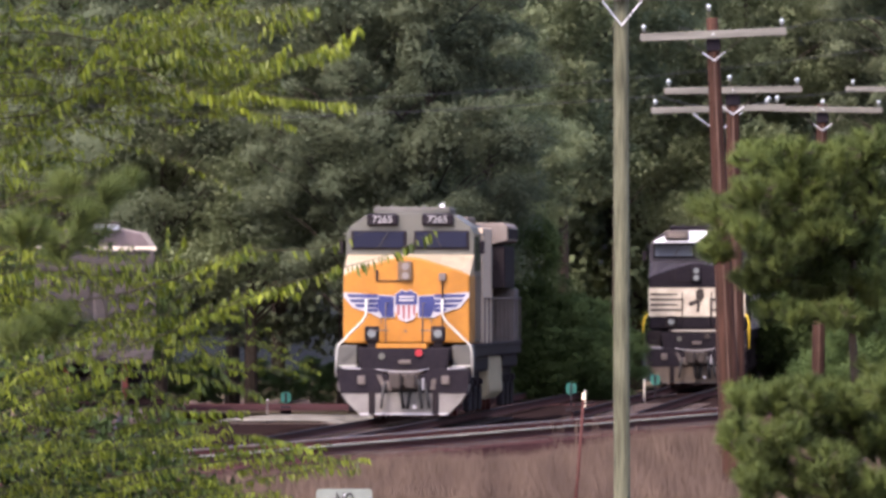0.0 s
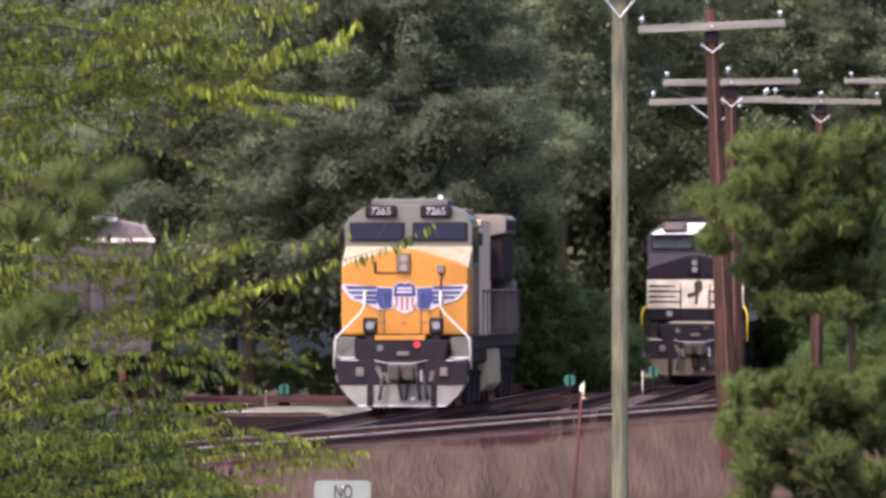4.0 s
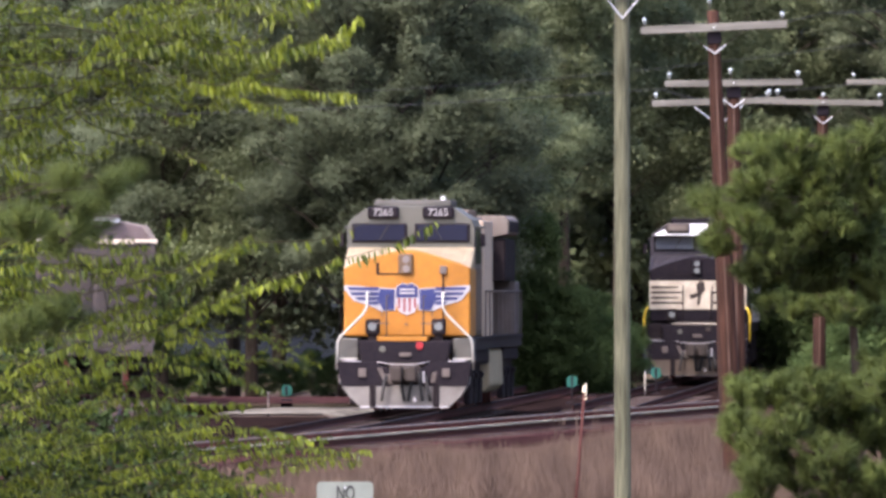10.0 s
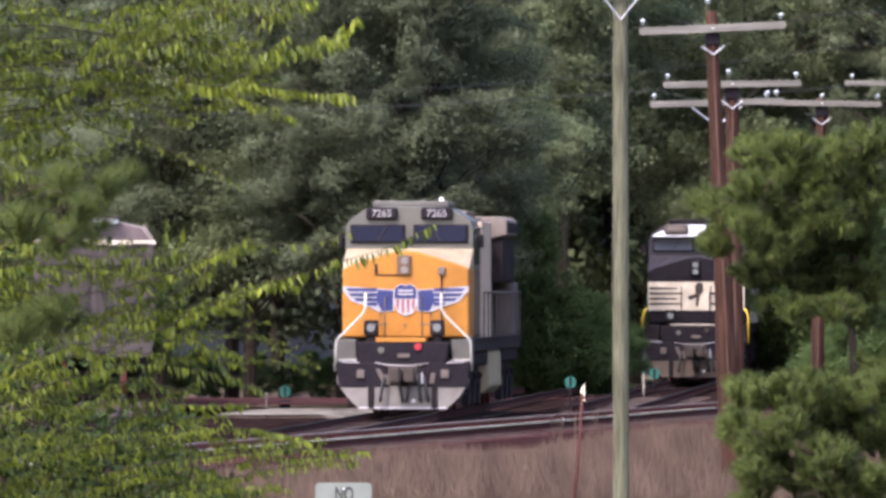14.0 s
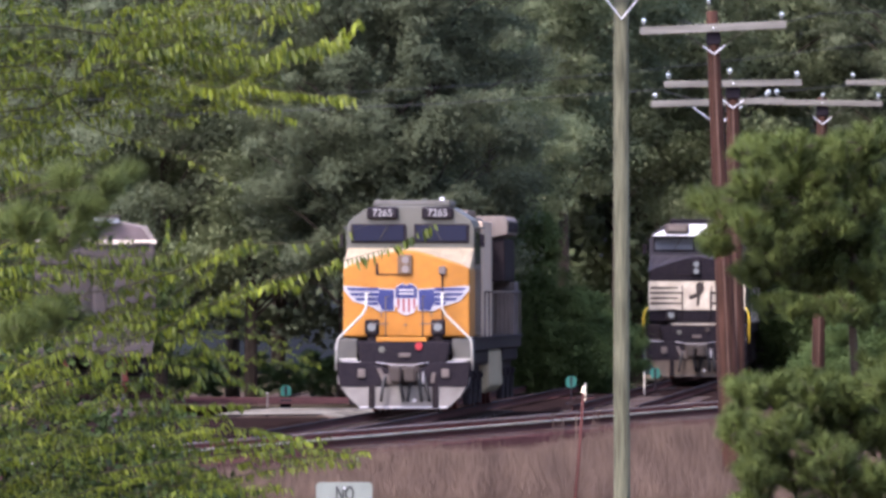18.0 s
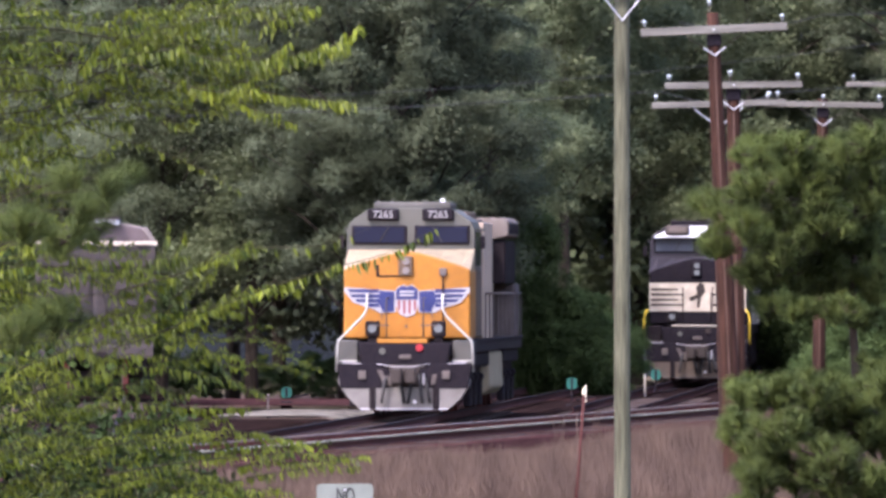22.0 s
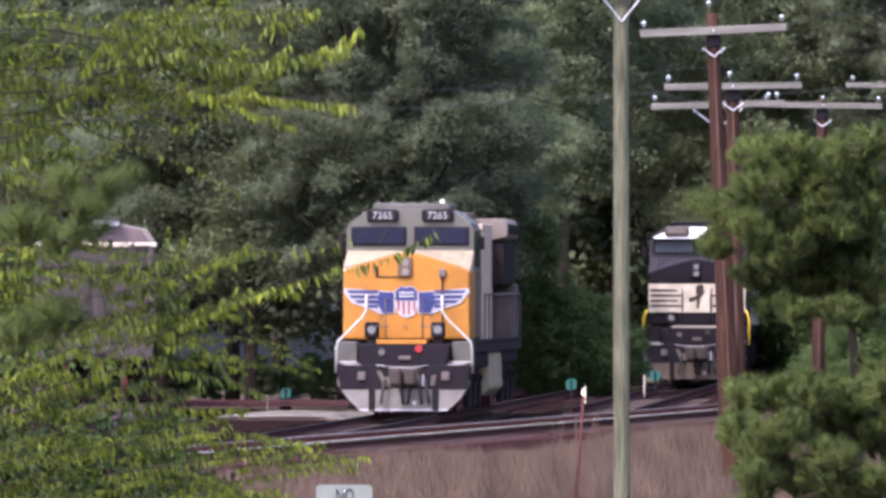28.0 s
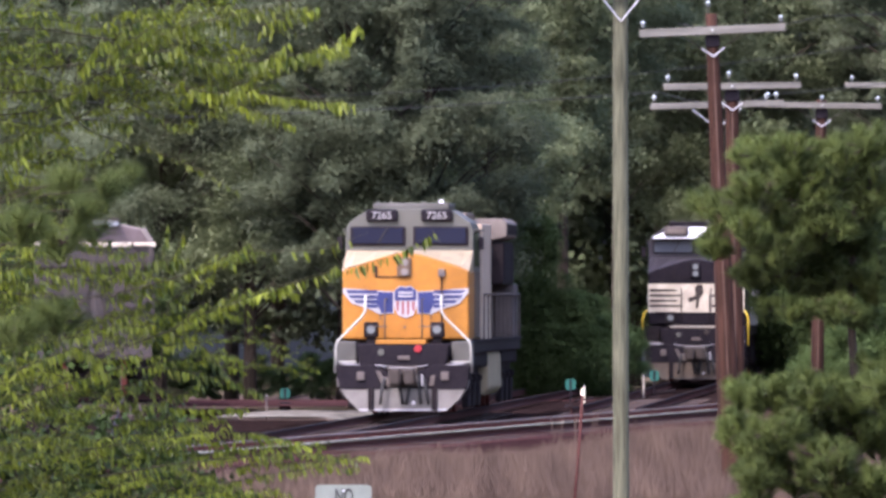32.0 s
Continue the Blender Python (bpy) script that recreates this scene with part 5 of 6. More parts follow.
branch("upper", 0.2, 1.00, 0.075, 0.0187, 13, 0.2, [(-1.69, 4.2), (-1.35, 4.14), (-1.05, 4.16), (-0.75, 4.22), (-0.6, 4.23)])
branch("upper", -0.2, 1.00, 0.075, 0.0187, 16, 0.24, [(-2.94, 3.95), (-2.27, 3.98), (-1.87, 4.13), (-1.61, 4.03), (-1.34, 3.98), (-1.08, 3.98), (-0.81, 3.95), (-0.51, 3.93)], 0.45)
branch("upper", 0.1, 1.00, 0.061, 0.0203, 6, 0.18, [(-1.52, 3.99), (-1.28, 3.95), (-1.05, 3.86), (-0.85, 3.8)])
branch("upper", 0.0, 0.80, 0.053, 0.0428, 11, 0.18, [(-2.95, 3.8), (-2.41, 3.85), (-2.25, 3.91), (-2.11, 3.77), (-1.95, 3.7), (-1.73, 3.65), (-1.55, 3.58), (-1.35, 3.49), (-1.18, 3.39)], 0.4)
branch("upper", 0.3, 1.00, 0.070, 0.0351, 1, 0.1, [(-1.52, 4.39), (-1.35, 4.39), (-1.19, 4.37), (-0.87, 4.36)], 0.3)
branch("upper", -0.3, 1.00, 0.072, 0.0203, 8, 0.22, [(-2.94, 3.98), (-2.6, 4.05), (-2.4, 4.06), (-2.24, 4.01), (-2.04, 4.02)])
branch("upper", -0.3, 0.90, 0.075, 0.0203, 6, 0.16, [(-2.27, 3.91), (-2.14, 3.97), (-2.01, 4.04)])
branch("upper", -0.2, 0.70, 0.070, 0.0265, 4, 0.14, [(-2.39, 4.08), (-2.41, 4.28), (-2.4, 4.42), (-2.39, 4.55)])
branch("upper", 0.1, 0.70, 0.070, 0.0280, 4, 0.14, [(-2.14, 4.09), (-2.15, 4.29), (-2.14, 4.42), (-2.15, 4.56)])
branch("upper", 0.0, 0.70, 0.070, 0.0265, 6, 0.16, [(-2.58, 4.07), (-2.57, 4.25), (-2.55, 4.42), (-2.58, 4.55)])
branch("upper", -0.4, 1.00, 0.079, 0.0156, 9, 0.14, [(-2.13, 4.09), (-2.0, 4.27), (-1.92, 4.22), (-1.89, 4.07)])
branch("upper", 0.4, 0.45, 0.056, 0.0187, 18, 0.24, [(-1.99, 4.04), (-1.76, 4.19), (-1.52, 4.29), (-1.27, 4.3)])
branch("upper", 0.5, 0.45, 0.056, 0.0187, 18, 0.22, [(-1.96, 4.29), (-1.73, 4.43), (-1.46, 4.51), (-1.19, 4.57)])
branch("upper", 0.3, 0.50, 0.056, 0.0187, 18, 0.22, [(-1.89, 4.09), (-1.62, 4.15), (-1.39, 4.12), (-1.15, 4.09), (-1.01, 4.11)])
branch("upper", 0.8, 0.50, 0.056, 0.0171, 16, 0.22, [(-2.04, 4.37), (-1.84, 4.3), (-1.57, 4.37), (-1.33, 4.25)])
branch("upper", -0.1, 0.80, 0.068, 0.0203, 9, 0.2, [(-2.95, 3.85), (-2.61, 3.91), (-2.41, 3.98), (-2.24, 3.92)])
branch("upper", 0.1, 0.90, 0.068, 0.0203, 8, 0.2, [(-2.95, 3.77), (-2.55, 3.87), (-2.38, 3.84), (-2.32, 3.94)])
branch("upper", 0.9, 0.50, 0.053, 0.0156, 16, 0.24, [(-2.45, 3.71), (-2.28, 3.78), (-2.11, 3.86), (-1.91, 3.89), (-1.76, 3.93)])
branch("upper", 0.9, 0.50, 0.053, 0.0171, 15, 0.2, [(-2.01, 3.93), (-1.84, 4.03), (-1.67, 3.94), (-1.56, 3.89)])
branch("upper", 0.3, 0.80, 0.058, 0.0203, 8, 0.18, [(-1.86, 3.92), (-1.65, 3.82), (-1.55, 3.77), (-1.45, 3.8)])
branch("upper", 0.3, 0.80, 0.058, 0.0234, 6, 0.16, [(-1.55, 3.88), (-1.35, 3.87), (-1.21, 3.91)])
branch("upper", -0.1, 0.90, 0.063, 0.0203, 6, 0.16, [(-2.14, 3.81), (-1.94, 3.8), (-1.84, 3.77)])
branch("upper", 0.2, 1.00, 0.075, 0.0234, 4, 0.14, [(-1.08, 4.39), (-0.88, 4.45), (-0.73, 4.52)])
branch("upper", 0.6, 0.60, 0.053, 0.0187, 11, 0.22, [(-2.98, 3.69), (-2.64, 3.78), (-2.47, 3.76), (-2.32, 3.78)])
branch("upper", 0.5, 0.60, 0.053, 0.0187, 11, 0.2, [(-1.42, 4.07), (-1.26, 4.06), (-1.11, 4.03), (-0.95, 4.07)])
branch("middle", -0.2, 1.00, 0.075, 0.0218, 6, 0.2, [(-2.94, 3.61), (-2.61, 3.66), (-2.47, 3.68), (-2.35, 3.69)])
branch("middle", -0.3, 1.00, 0.091, 0.0265, 6, 0.18, [(-2.94, 3.45), (-2.6, 3.49), (-2.4, 3.46), (-2.24, 3.47), (-2.1, 3.51)])
branch("middle", -0.1, 1.00, 0.088, 0.0280, 4, 0.2, [(-2.95, 3.35), (-2.61, 3.39), (-2.44, 3.36), (-2.37, 3.4)])
branch("middle", 0.3, 0.60, 0.058, 0.0203, 13, 0.22, [(-2.46, 3.52), (-2.29, 3.6), (-2.12, 3.57), (-1.97, 3.62)])
branch("middle", 0.0, 0.90, 0.061, 0.0234, 4, 0.14, [(-2.41, 3.13), (-2.25, 3.19), (-2.16, 3.25)])
branch("middle", 0.0, 1.00, 0.075, 0.0249, 8, 0.2, [(-2.95, 3.02), (-2.61, 3.07), (-2.41, 3.05), (-2.15, 2.99), (-1.95, 2.97), (-1.75, 2.98), (-1.49, 3.01)], 0.25)
branch("middle", 0.1, 0.90, 0.061, 0.0234, 4, 0.12, [(-1.75, 2.92), (-1.66, 3.02), (-1.63, 3.14), (-1.62, 3.22)])
branch("middle", 0.0, 0.90, 0.061, 0.0234, 4, 0.12, [(-1.61, 2.92), (-1.55, 3.09), (-1.52, 3.19)])
branch("middle", 0.0, 0.90, 0.065, 0.0210, 16, 0.24, [(-2.41, 2.7), (-1.88, 2.8), (-1.48, 2.92), (-1.31, 3.0), (-1.11, 3.05)], 0.45)
branch("middle", 0.0, 1.00, 0.072, 0.0779, 1, 0.1, [(-1.11, 3.05), (-0.81, 3.06), (-0.65, 3.09), (-0.44, 3.17)])
branch("middle", -0.1, 0.90, 0.066, 0.0203, 15, 0.22, [(-2.48, 2.32), (-1.94, 2.45), (-1.61, 2.57), (-1.46, 2.65), (-1.28, 2.72), (-0.97, 2.84)], 0.4)
branch("middle", 0.1, 0.80, 0.066, 0.0171, 11, 0.18, [(-1.35, 2.69), (-1.22, 2.78), (-1.05, 2.82), (-0.84, 2.81)])
branch("middle", -0.1, 1.00, 0.075, 0.0249, 1, 0.1, [(-0.97, 2.84), (-0.71, 2.92), (-0.45, 2.99), (-0.28, 3.05), (-0.04, 3.18)])
branch("middle", 0.2, 0.90, 0.061, 0.0218, 6, 0.16, [(-1.65, 2.66), (-1.45, 2.69), (-1.28, 2.68), (-1.13, 2.66)])
branch("middle", 0.2, 0.90, 0.061, 0.0218, 6, 0.16, [(-1.62, 2.74), (-1.45, 2.83), (-1.36, 2.93)])
branch("middle", -0.2, 1.00, 0.072, 0.0234, 9, 0.24, [(-2.94, 2.89), (-2.61, 2.91), (-2.41, 2.93), (-2.24, 2.88), (-2.13, 2.81)])
branch("middle", 0.0, 0.90, 0.068, 0.0218, 11, 0.24, [(-2.95, 2.74), (-2.61, 2.78), (-2.35, 2.75), (-2.15, 2.75)])
branch("middle", -0.1, 0.90, 0.068, 0.0218, 11, 0.24, [(-2.95, 2.55), (-2.61, 2.63), (-2.41, 2.59), (-2.18, 2.6)])
branch("middle", 0.2, 0.90, 0.061, 0.0234, 8, 0.2, [(-2.96, 3.12), (-2.65, 3.16), (-2.45, 3.11), (-2.23, 3.09)])
branch("middle", 0.2, 0.90, 0.063, 0.0218, 8, 0.18, [(-1.99, 2.66), (-1.82, 2.63), (-1.62, 2.69), (-1.5, 2.76)])
branch("middle", 0.3, 0.80, 0.061, 0.0234, 4, 0.14, [(-1.88, 2.59), (-1.79, 2.74), (-1.75, 2.83)])
branch("middle", 1.0, 0.50, 0.053, 0.0156, 16, 0.26, [(-3.0, 2.97), (-2.65, 2.98), (-2.42, 3.02), (-2.23, 3.08)])
branch("middle", 1.1, 0.50, 0.053, 0.0156, 16, 0.26, [(-3.0, 2.67), (-2.59, 2.68), (-2.35, 2.66), (-2.2, 2.63)])
branch("middle", 1.0, 0.50, 0.053, 0.0156, 15, 0.24, [(-3.0, 3.21), (-2.65, 3.25), (-2.45, 3.19), (-2.33, 3.21)])
branch("middle", 0.9, 0.50, 0.053, 0.0156, 15, 0.24, [(-2.99, 3.53), (-2.65, 3.58), (-2.41, 3.56), (-2.28, 3.62)])
branch("middle", 0.1, 0.90, 0.061, 0.0234, 6, 0.16, [(-2.18, 2.89), (-2.05, 2.85), (-1.9, 2.89), (-1.72, 2.92)])
branch("lower", -0.1, 1.00, 0.063, 0.0188, 13, 0.22, [(-2.95, 2.39), (-2.41, 2.48), (-2.11, 2.53), (-1.94, 2.59), (-1.71, 2.57), (-1.54, 2.52)])
branch("lower", -0.4, 1.00, 0.071, 0.0130, 9, 0.14, [(-2.5, 2.32), (-2.23, 2.43), (-2.1, 2.44), (-1.99, 2.34)])
branch("lower", 0.0, 1.00, 0.065, 0.0195, 8, 0.18, [(-2.41, 2.19), (-2.01, 2.31), (-1.81, 2.34), (-1.55, 2.33), (-1.31, 2.28)])
branch("lower", 0.1, 0.90, 0.060, 0.0173, 11, 0.18, [(-1.65, 2.47), (-1.45, 2.49), (-1.32, 2.35), (-1.22, 2.25), (-1.06, 2.19)])
branch("lower", 1.3, 0.50, 0.035, 0.0130, 16, 0.2, [(-1.54, 2.48), (-1.17, 2.51), (-0.97, 2.42), (-0.75, 2.32)])
branch("lower", 1.2, 0.50, 0.035, 0.0130, 13, 0.18, [(-1.34, 2.34), (-1.07, 2.35), (-0.79, 2.29)])
branch("lower", 0.1, 0.90, 0.059, 0.0188, 11, 0.2, [(-2.28, 2.04), (-1.88, 2.13), (-1.62, 2.11), (-1.35, 2.1), (-1.14, 2.11)])
branch("lower", 0.0, 0.80, 0.056, 0.0159, 16, 0.24, [(-2.28, 1.82), (-1.95, 1.88), (-1.61, 1.93), (-1.28, 1.97), (-1.01, 1.94), (-0.81, 1.9)])
branch("lower", -0.1, 0.90, 0.049, 0.0145, 17, 0.2, [(-2.01, 1.7), (-1.61, 1.77), (-1.28, 1.81), (-0.98, 1.84), (-0.75, 1.84), (-0.58, 1.82), (-0.43, 1.83)])
branch("lower", 0.1, 0.90, 0.054, 0.0202, 8, 0.2, [(-1.28, 1.66), (-1.01, 1.72), (-0.75, 1.75), (-0.47, 1.77)])
branch("lower", 0.2, 0.80, 0.056, 0.0173, 11, 0.22, [(-1.95, 1.62), (-1.62, 1.74), (-1.42, 1.71), (-1.27, 1.64)])
branch("lower", 0.0, 0.80, 0.056, 0.0173, 11, 0.2, [(-1.78, 1.49), (-1.45, 1.59), (-1.18, 1.63), (-0.87, 1.61)])
branch("lower", 0.3, 0.80, 0.054, 0.0188, 9, 0.2, [(-1.69, 1.8), (-1.52, 1.91), (-1.27, 1.9)])
branch("lower", 0.2, 0.80, 0.057, 0.0188, 8, 0.2, [(-2.22, 1.8), (-1.85, 1.88), (-1.73, 1.84)])
branch("lower", 0.2, 0.80, 0.057, 0.0188, 6, 0.16, [(-2.05, 2.15), (-1.85, 2.21), (-1.81, 2.08)])
branch("lower", 0.3, 0.70, 0.057, 0.0173, 9, 0.2, [(-2.22, 1.55), (-1.99, 1.61), (-1.82, 1.57), (-1.65, 1.62)])
branch("lower", -0.2, 0.75, 0.057, 0.0159, 16, 0.28, [(-2.94, 2.21), (-2.61, 2.26), (-2.4, 2.32), (-2.24, 2.29)])
branch("lower", 0.5, 0.75, 0.057, 0.0159, 16, 0.28, [(-2.97, 2.08), (-2.63, 2.14), (-2.24, 2.2), (-1.91, 2.17)])
branch("lower", 0.1, 0.75, 0.057, 0.0159, 16, 0.28, [(-2.95, 1.98), (-2.62, 2.04), (-2.31, 2.1), (-2.05, 2.07)])
branch("lower", 0.0, 0.75, 0.057, 0.0159, 16, 0.28, [(-2.95, 1.8), (-2.61, 1.86), (-2.25, 1.92), (-1.95, 1.89)])
branch("lower", 0.6, 0.75, 0.057, 0.0159, 16, 0.28, [(-2.98, 1.69), (-2.64, 1.75), (-2.19, 1.81), (-1.83, 1.78)])
branch("lower", 0.4, 0.75, 0.057, 0.0159, 16, 0.28, [(-2.97, 1.54), (-2.63, 1.6), (-2.41, 1.66), (-2.23, 1.63)])
branch("lower", 0.8, 0.75, 0.057, 0.0159, 16, 0.28, [(-2.99, 1.39), (-2.65, 1.45), (-2.4, 1.51), (-2.21, 1.47)])
branch("lower", 1.2, 0.50, 0.048, 0.0144, 18, 0.3, [(-3.0, 2.31), (-2.66, 2.35), (-2.48, 2.32), (-2.36, 2.35)])
branch("lower", 1.2, 0.50, 0.048, 0.0144, 18, 0.3, [(-3.0, 2.11), (-2.66, 2.14), (-2.42, 2.11), (-2.25, 2.14)])
branch("lower", 1.2, 0.50, 0.048, 0.0144, 18, 0.3, [(-3.0, 1.9), (-2.66, 1.94), (-2.36, 1.91), (-2.15, 1.94)])
branch("lower", 1.2, 0.50, 0.048, 0.0144, 18, 0.3, [(-3.0, 1.7), (-2.66, 1.73), (-2.29, 1.71), (-2.05, 1.73)])
branch("lower", 1.2, 0.50, 0.048, 0.0144, 18, 0.3, [(-3.0, 1.53), (-2.66, 1.56), (-2.46, 1.54), (-2.32, 1.56)])
branch("lower", 0.7, 0.60, 0.051, 0.0159, 15, 0.26, [(-2.98, 2.42), (-2.64, 2.46), (-2.42, 2.51), (-2.24, 2.46)])
branch("lower", 1.1, 0.60, 0.051, 0.0159, 15, 0.26, [(-3.0, 2.18), (-2.66, 2.22), (-2.32, 2.28), (-2.05, 2.23)])
branch("lower", 1.3, 0.60, 0.051, 0.0159, 15, 0.26, [(-3.01, 1.95), (-2.67, 1.99), (-2.39, 2.05), (-2.16, 2.0)])
branch("lower", 1.0, 0.60, 0.051, 0.0159, 15, 0.26, [(-3.0, 1.77), (-2.65, 1.81), (-2.32, 1.87), (-2.04, 1.82)])
branch("lower", 1.2, 0.60, 0.051, 0.0159, 15, 0.26, [(-3.0, 1.59), (-2.66, 1.63), (-2.25, 1.69), (-1.91, 1.64)])
branch("lower", 0.9, 0.60, 0.051, 0.0159, 15, 0.26, [(-2.99, 1.45), (-2.65, 1.49), (-2.17, 1.55), (-1.77, 1.5)])
branch("lower", 1.0, 0.60, 0.051, 0.0159, 15, 0.26, [(-3.0, 2.5), (-2.65, 2.54), (-2.49, 2.59), (-2.35, 2.55)])
branch("upper", 0.9, 0.60, 0.058, 0.0171, 11, 0.24, [(-2.99, 4.41), (-2.65, 4.44), (-2.41, 4.47), (-2.24, 4.43)])
branch("upper", 0.7, 0.60, 0.058, 0.0171, 11, 0.24, [(-2.98, 4.22), (-2.64, 4.25), (-2.3, 4.28), (-2.07, 4.24)])
branch("upper", 0.4, 0.60, 0.058, 0.0171, 11, 0.24, [(-2.97, 4.09), (-2.63, 4.13), (-2.45, 4.15), (-2.33, 4.11)])
branch("upper", 0.9, 0.60, 0.058, 0.0171, 11, 0.24, [(-2.99, 3.97), (-2.65, 4.0), (-2.53, 4.03), (-2.45, 3.99)])
branch("middle", 0.6, 0.60, 0.058, 0.0171, 11, 0.24, [(-2.98, 3.61), (-2.64, 3.64), (-2.52, 3.67), (-2.44, 3.63)])
branch("middle", 0.5, 0.70, 0.058, 0.0171, 11, 0.2, [(-2.97, 2.82), (-2.63, 2.85), (-2.4, 2.82), (-2.2, 2.69)])
branch("middle", 0.4, 0.70, 0.058, 0.0171, 11, 0.2, [(-2.97, 3.29), (-2.63, 3.32), (-2.46, 3.28), (-2.26, 3.32)])
branch("middle", 0.6, 0.70, 0.058, 0.0171, 11, 0.2, [(-2.23, 3.09), (-2.1, 3.06), (-1.93, 3.02), (-1.8, 3.04)])
branch("middle", 0.6, 0.70, 0.058, 0.0187, 8, 0.2, [(-2.03, 2.57), (-1.86, 2.52), (-1.66, 2.62), (-1.49, 2.62)])
branch("middle", 0.5, 0.70, 0.061, 0.0187, 11, 0.22, [(-2.97, 3.14), (-2.63, 3.17), (-2.33, 3.15), (-2.13, 3.19)])
branch("middle", 0.8, 0.70, 0.061, 0.0187, 11, 0.22, [(-2.99, 3.02), (-2.65, 3.06), (-2.4, 3.03), (-2.24, 3.07)])
branch("middle", 0.4, 0.70, 0.061, 0.0187, 11, 0.22, [(-2.97, 2.91), (-2.63, 2.95), (-2.33, 2.92), (-2.13, 2.96)])
branch("middle", 0.9, 0.70, 0.061, 0.0187, 11, 0.22, [(-2.99, 2.8), (-2.65, 2.84), (-2.43, 2.81), (-2.28, 2.85)])
branch("middle", 0.6, 0.70, 0.061, 0.0187, 11, 0.22, [(-2.98, 2.69), (-2.64, 2.72), (-2.33, 2.69), (-2.13, 2.73)])
branch("middle", 0.9, 0.70, 0.061, 0.0187, 11, 0.22, [(-2.99, 2.58), (-2.65, 2.62), (-2.29, 2.59), (-2.06, 2.63)])
branch("middle", 0.4, 0.70, 0.061, 0.0187, 11, 0.22, [(-2.97, 2.49), (-2.63, 2.52), (-2.33, 2.5), (-2.13, 2.54)])
branch("upper", 0.2, 0.75, 0.063, 0.0179, 13, 0.22, [(-2.96, 4.36), (-2.42, 4.41), (-2.02, 4.36), (-1.75, 4.41)])
branch("upper", 0.5, 0.75, 0.063, 0.0179, 13, 0.22, [(-2.97, 4.2), (-2.5, 4.21), (-2.23, 4.18), (-1.96, 4.26)])
branch("upper", 0.5, 0.75, 0.063, 0.0179, 13, 0.22, [(-2.13, 4.1), (-1.86, 4.06), (-1.63, 4.1), (-1.42, 4.03)])
branch("upper", 0.1, 0.75, 0.063, 0.0179, 13, 0.22, [(-1.95, 4.42), (-1.68, 4.46), (-1.42, 4.46), (-1.15, 4.5)])
branch("upper", 0.5, 0.75, 0.063, 0.0179, 13, 0.22, [(-2.97, 4.03), (-2.63, 4.0), (-2.43, 3.95), (-2.2, 3.88)])
branch("middle", 0.3, 0.75, 0.063, 0.0179, 13, 0.22, [(-2.96, 3.64), (-2.63, 3.62), (-2.42, 3.59), (-2.22, 3.66)])
branch("upper", 0.4, 0.75, 0.063, 0.0179, 13, 0.22, [(-1.79, 4.36), (-1.52, 4.26), (-1.29, 4.24), (-1.05, 4.26)])
branch("upper", 0.7, 0.75, 0.063, 0.0179, 13, 0.22, [(-2.98, 3.83), (-2.64, 3.81), (-2.44, 3.78), (-2.2, 3.7)])
branch("upper", 0.7, 0.75, 0.063, 0.0179, 13, 0.22, [(-2.1, 4.0), (-1.87, 3.97), (-1.7, 4.0), (-1.5, 3.95)])
branch("middle", 0.4, 0.75, 0.063, 0.0179, 13, 0.22, [(-2.97, 3.41), (-2.63, 3.43), (-2.5, 3.41), (-2.29, 3.38)])
branch("lower", 0.3, 0.80, 0.060, 0.0188, 9, 0.2, [(-1.96, 1.98), (-1.75, 2.03), (-1.52, 2.02), (-1.29, 2.05)])
branch("lower", 0.4, 0.80, 0.060, 0.0188, 9, 0.2, [(-1.89, 1.81), (-1.62, 1.85), (-1.39, 1.83), (-1.15, 1.86)])
branch("lower", 0.5, 0.80, 0.060, 0.0188, 9, 0.2, [(-1.96, 1.71), (-1.69, 1.68), (-1.46, 1.68), (-1.19, 1.66)])
branch("lower", 0.7, 0.80, 0.060, 0.0188, 9, 0.2, [(-2.04, 1.91), (-1.8, 1.94), (-1.56, 1.93), (-1.43, 1.98)])
branch("lower", 0.3, 0.80, 0.060, 0.0188, 9, 0.2, [(-1.62, 1.61), (-1.42, 1.64), (-1.22, 1.58), (-1.02, 1.55)])
branch("lower", 0.3, 0.80, 0.060, 0.0188, 9, 0.2, [(-1.35, 1.85), (-1.15, 1.88), (-0.92, 1.87), (-0.72, 1.88)])
branch("lower", 0.4, 0.80, 0.060, 0.0188, 9, 0.2, [(-1.96, 2.22), (-1.76, 2.24), (-1.59, 2.18), (-1.46, 2.2)])
branch("lower", 0.2, 0.80, 0.060, 0.0188, 9, 0.2, [(-1.22, 1.75), (-1.02, 1.79), (-0.82, 1.78), (-0.62, 1.8)])
branch("lower", 0.3, 0.80, 0.060, 0.0188, 9, 0.2, [(-2.09, 2.35), (-1.86, 2.41), (-1.62, 2.38), (-1.47, 2.41)])
branch("lower", 0.4, 0.80, 0.060, 0.0188, 9, 0.2, [(-1.52, 2.35), (-1.35, 2.42), (-1.19, 2.38)])
branch("middle", 0.4, 0.85, 0.063, 0.0203, 9, 0.18, [(-2.19, 2.92), (-1.99, 2.9), (-1.82, 2.92), (-1.67, 2.95)])
branch("middle", 0.5, 0.85, 0.063, 0.0203, 9, 0.18, [(-2.23, 2.52), (-2.0, 2.62), (-1.83, 2.69), (-1.69, 2.75)])
branch("middle", 0.3, 0.85, 0.063, 0.0203, 9, 0.18, [(-1.99, 2.75), (-1.86, 2.8), (-1.75, 2.83), (-1.65, 2.82)])
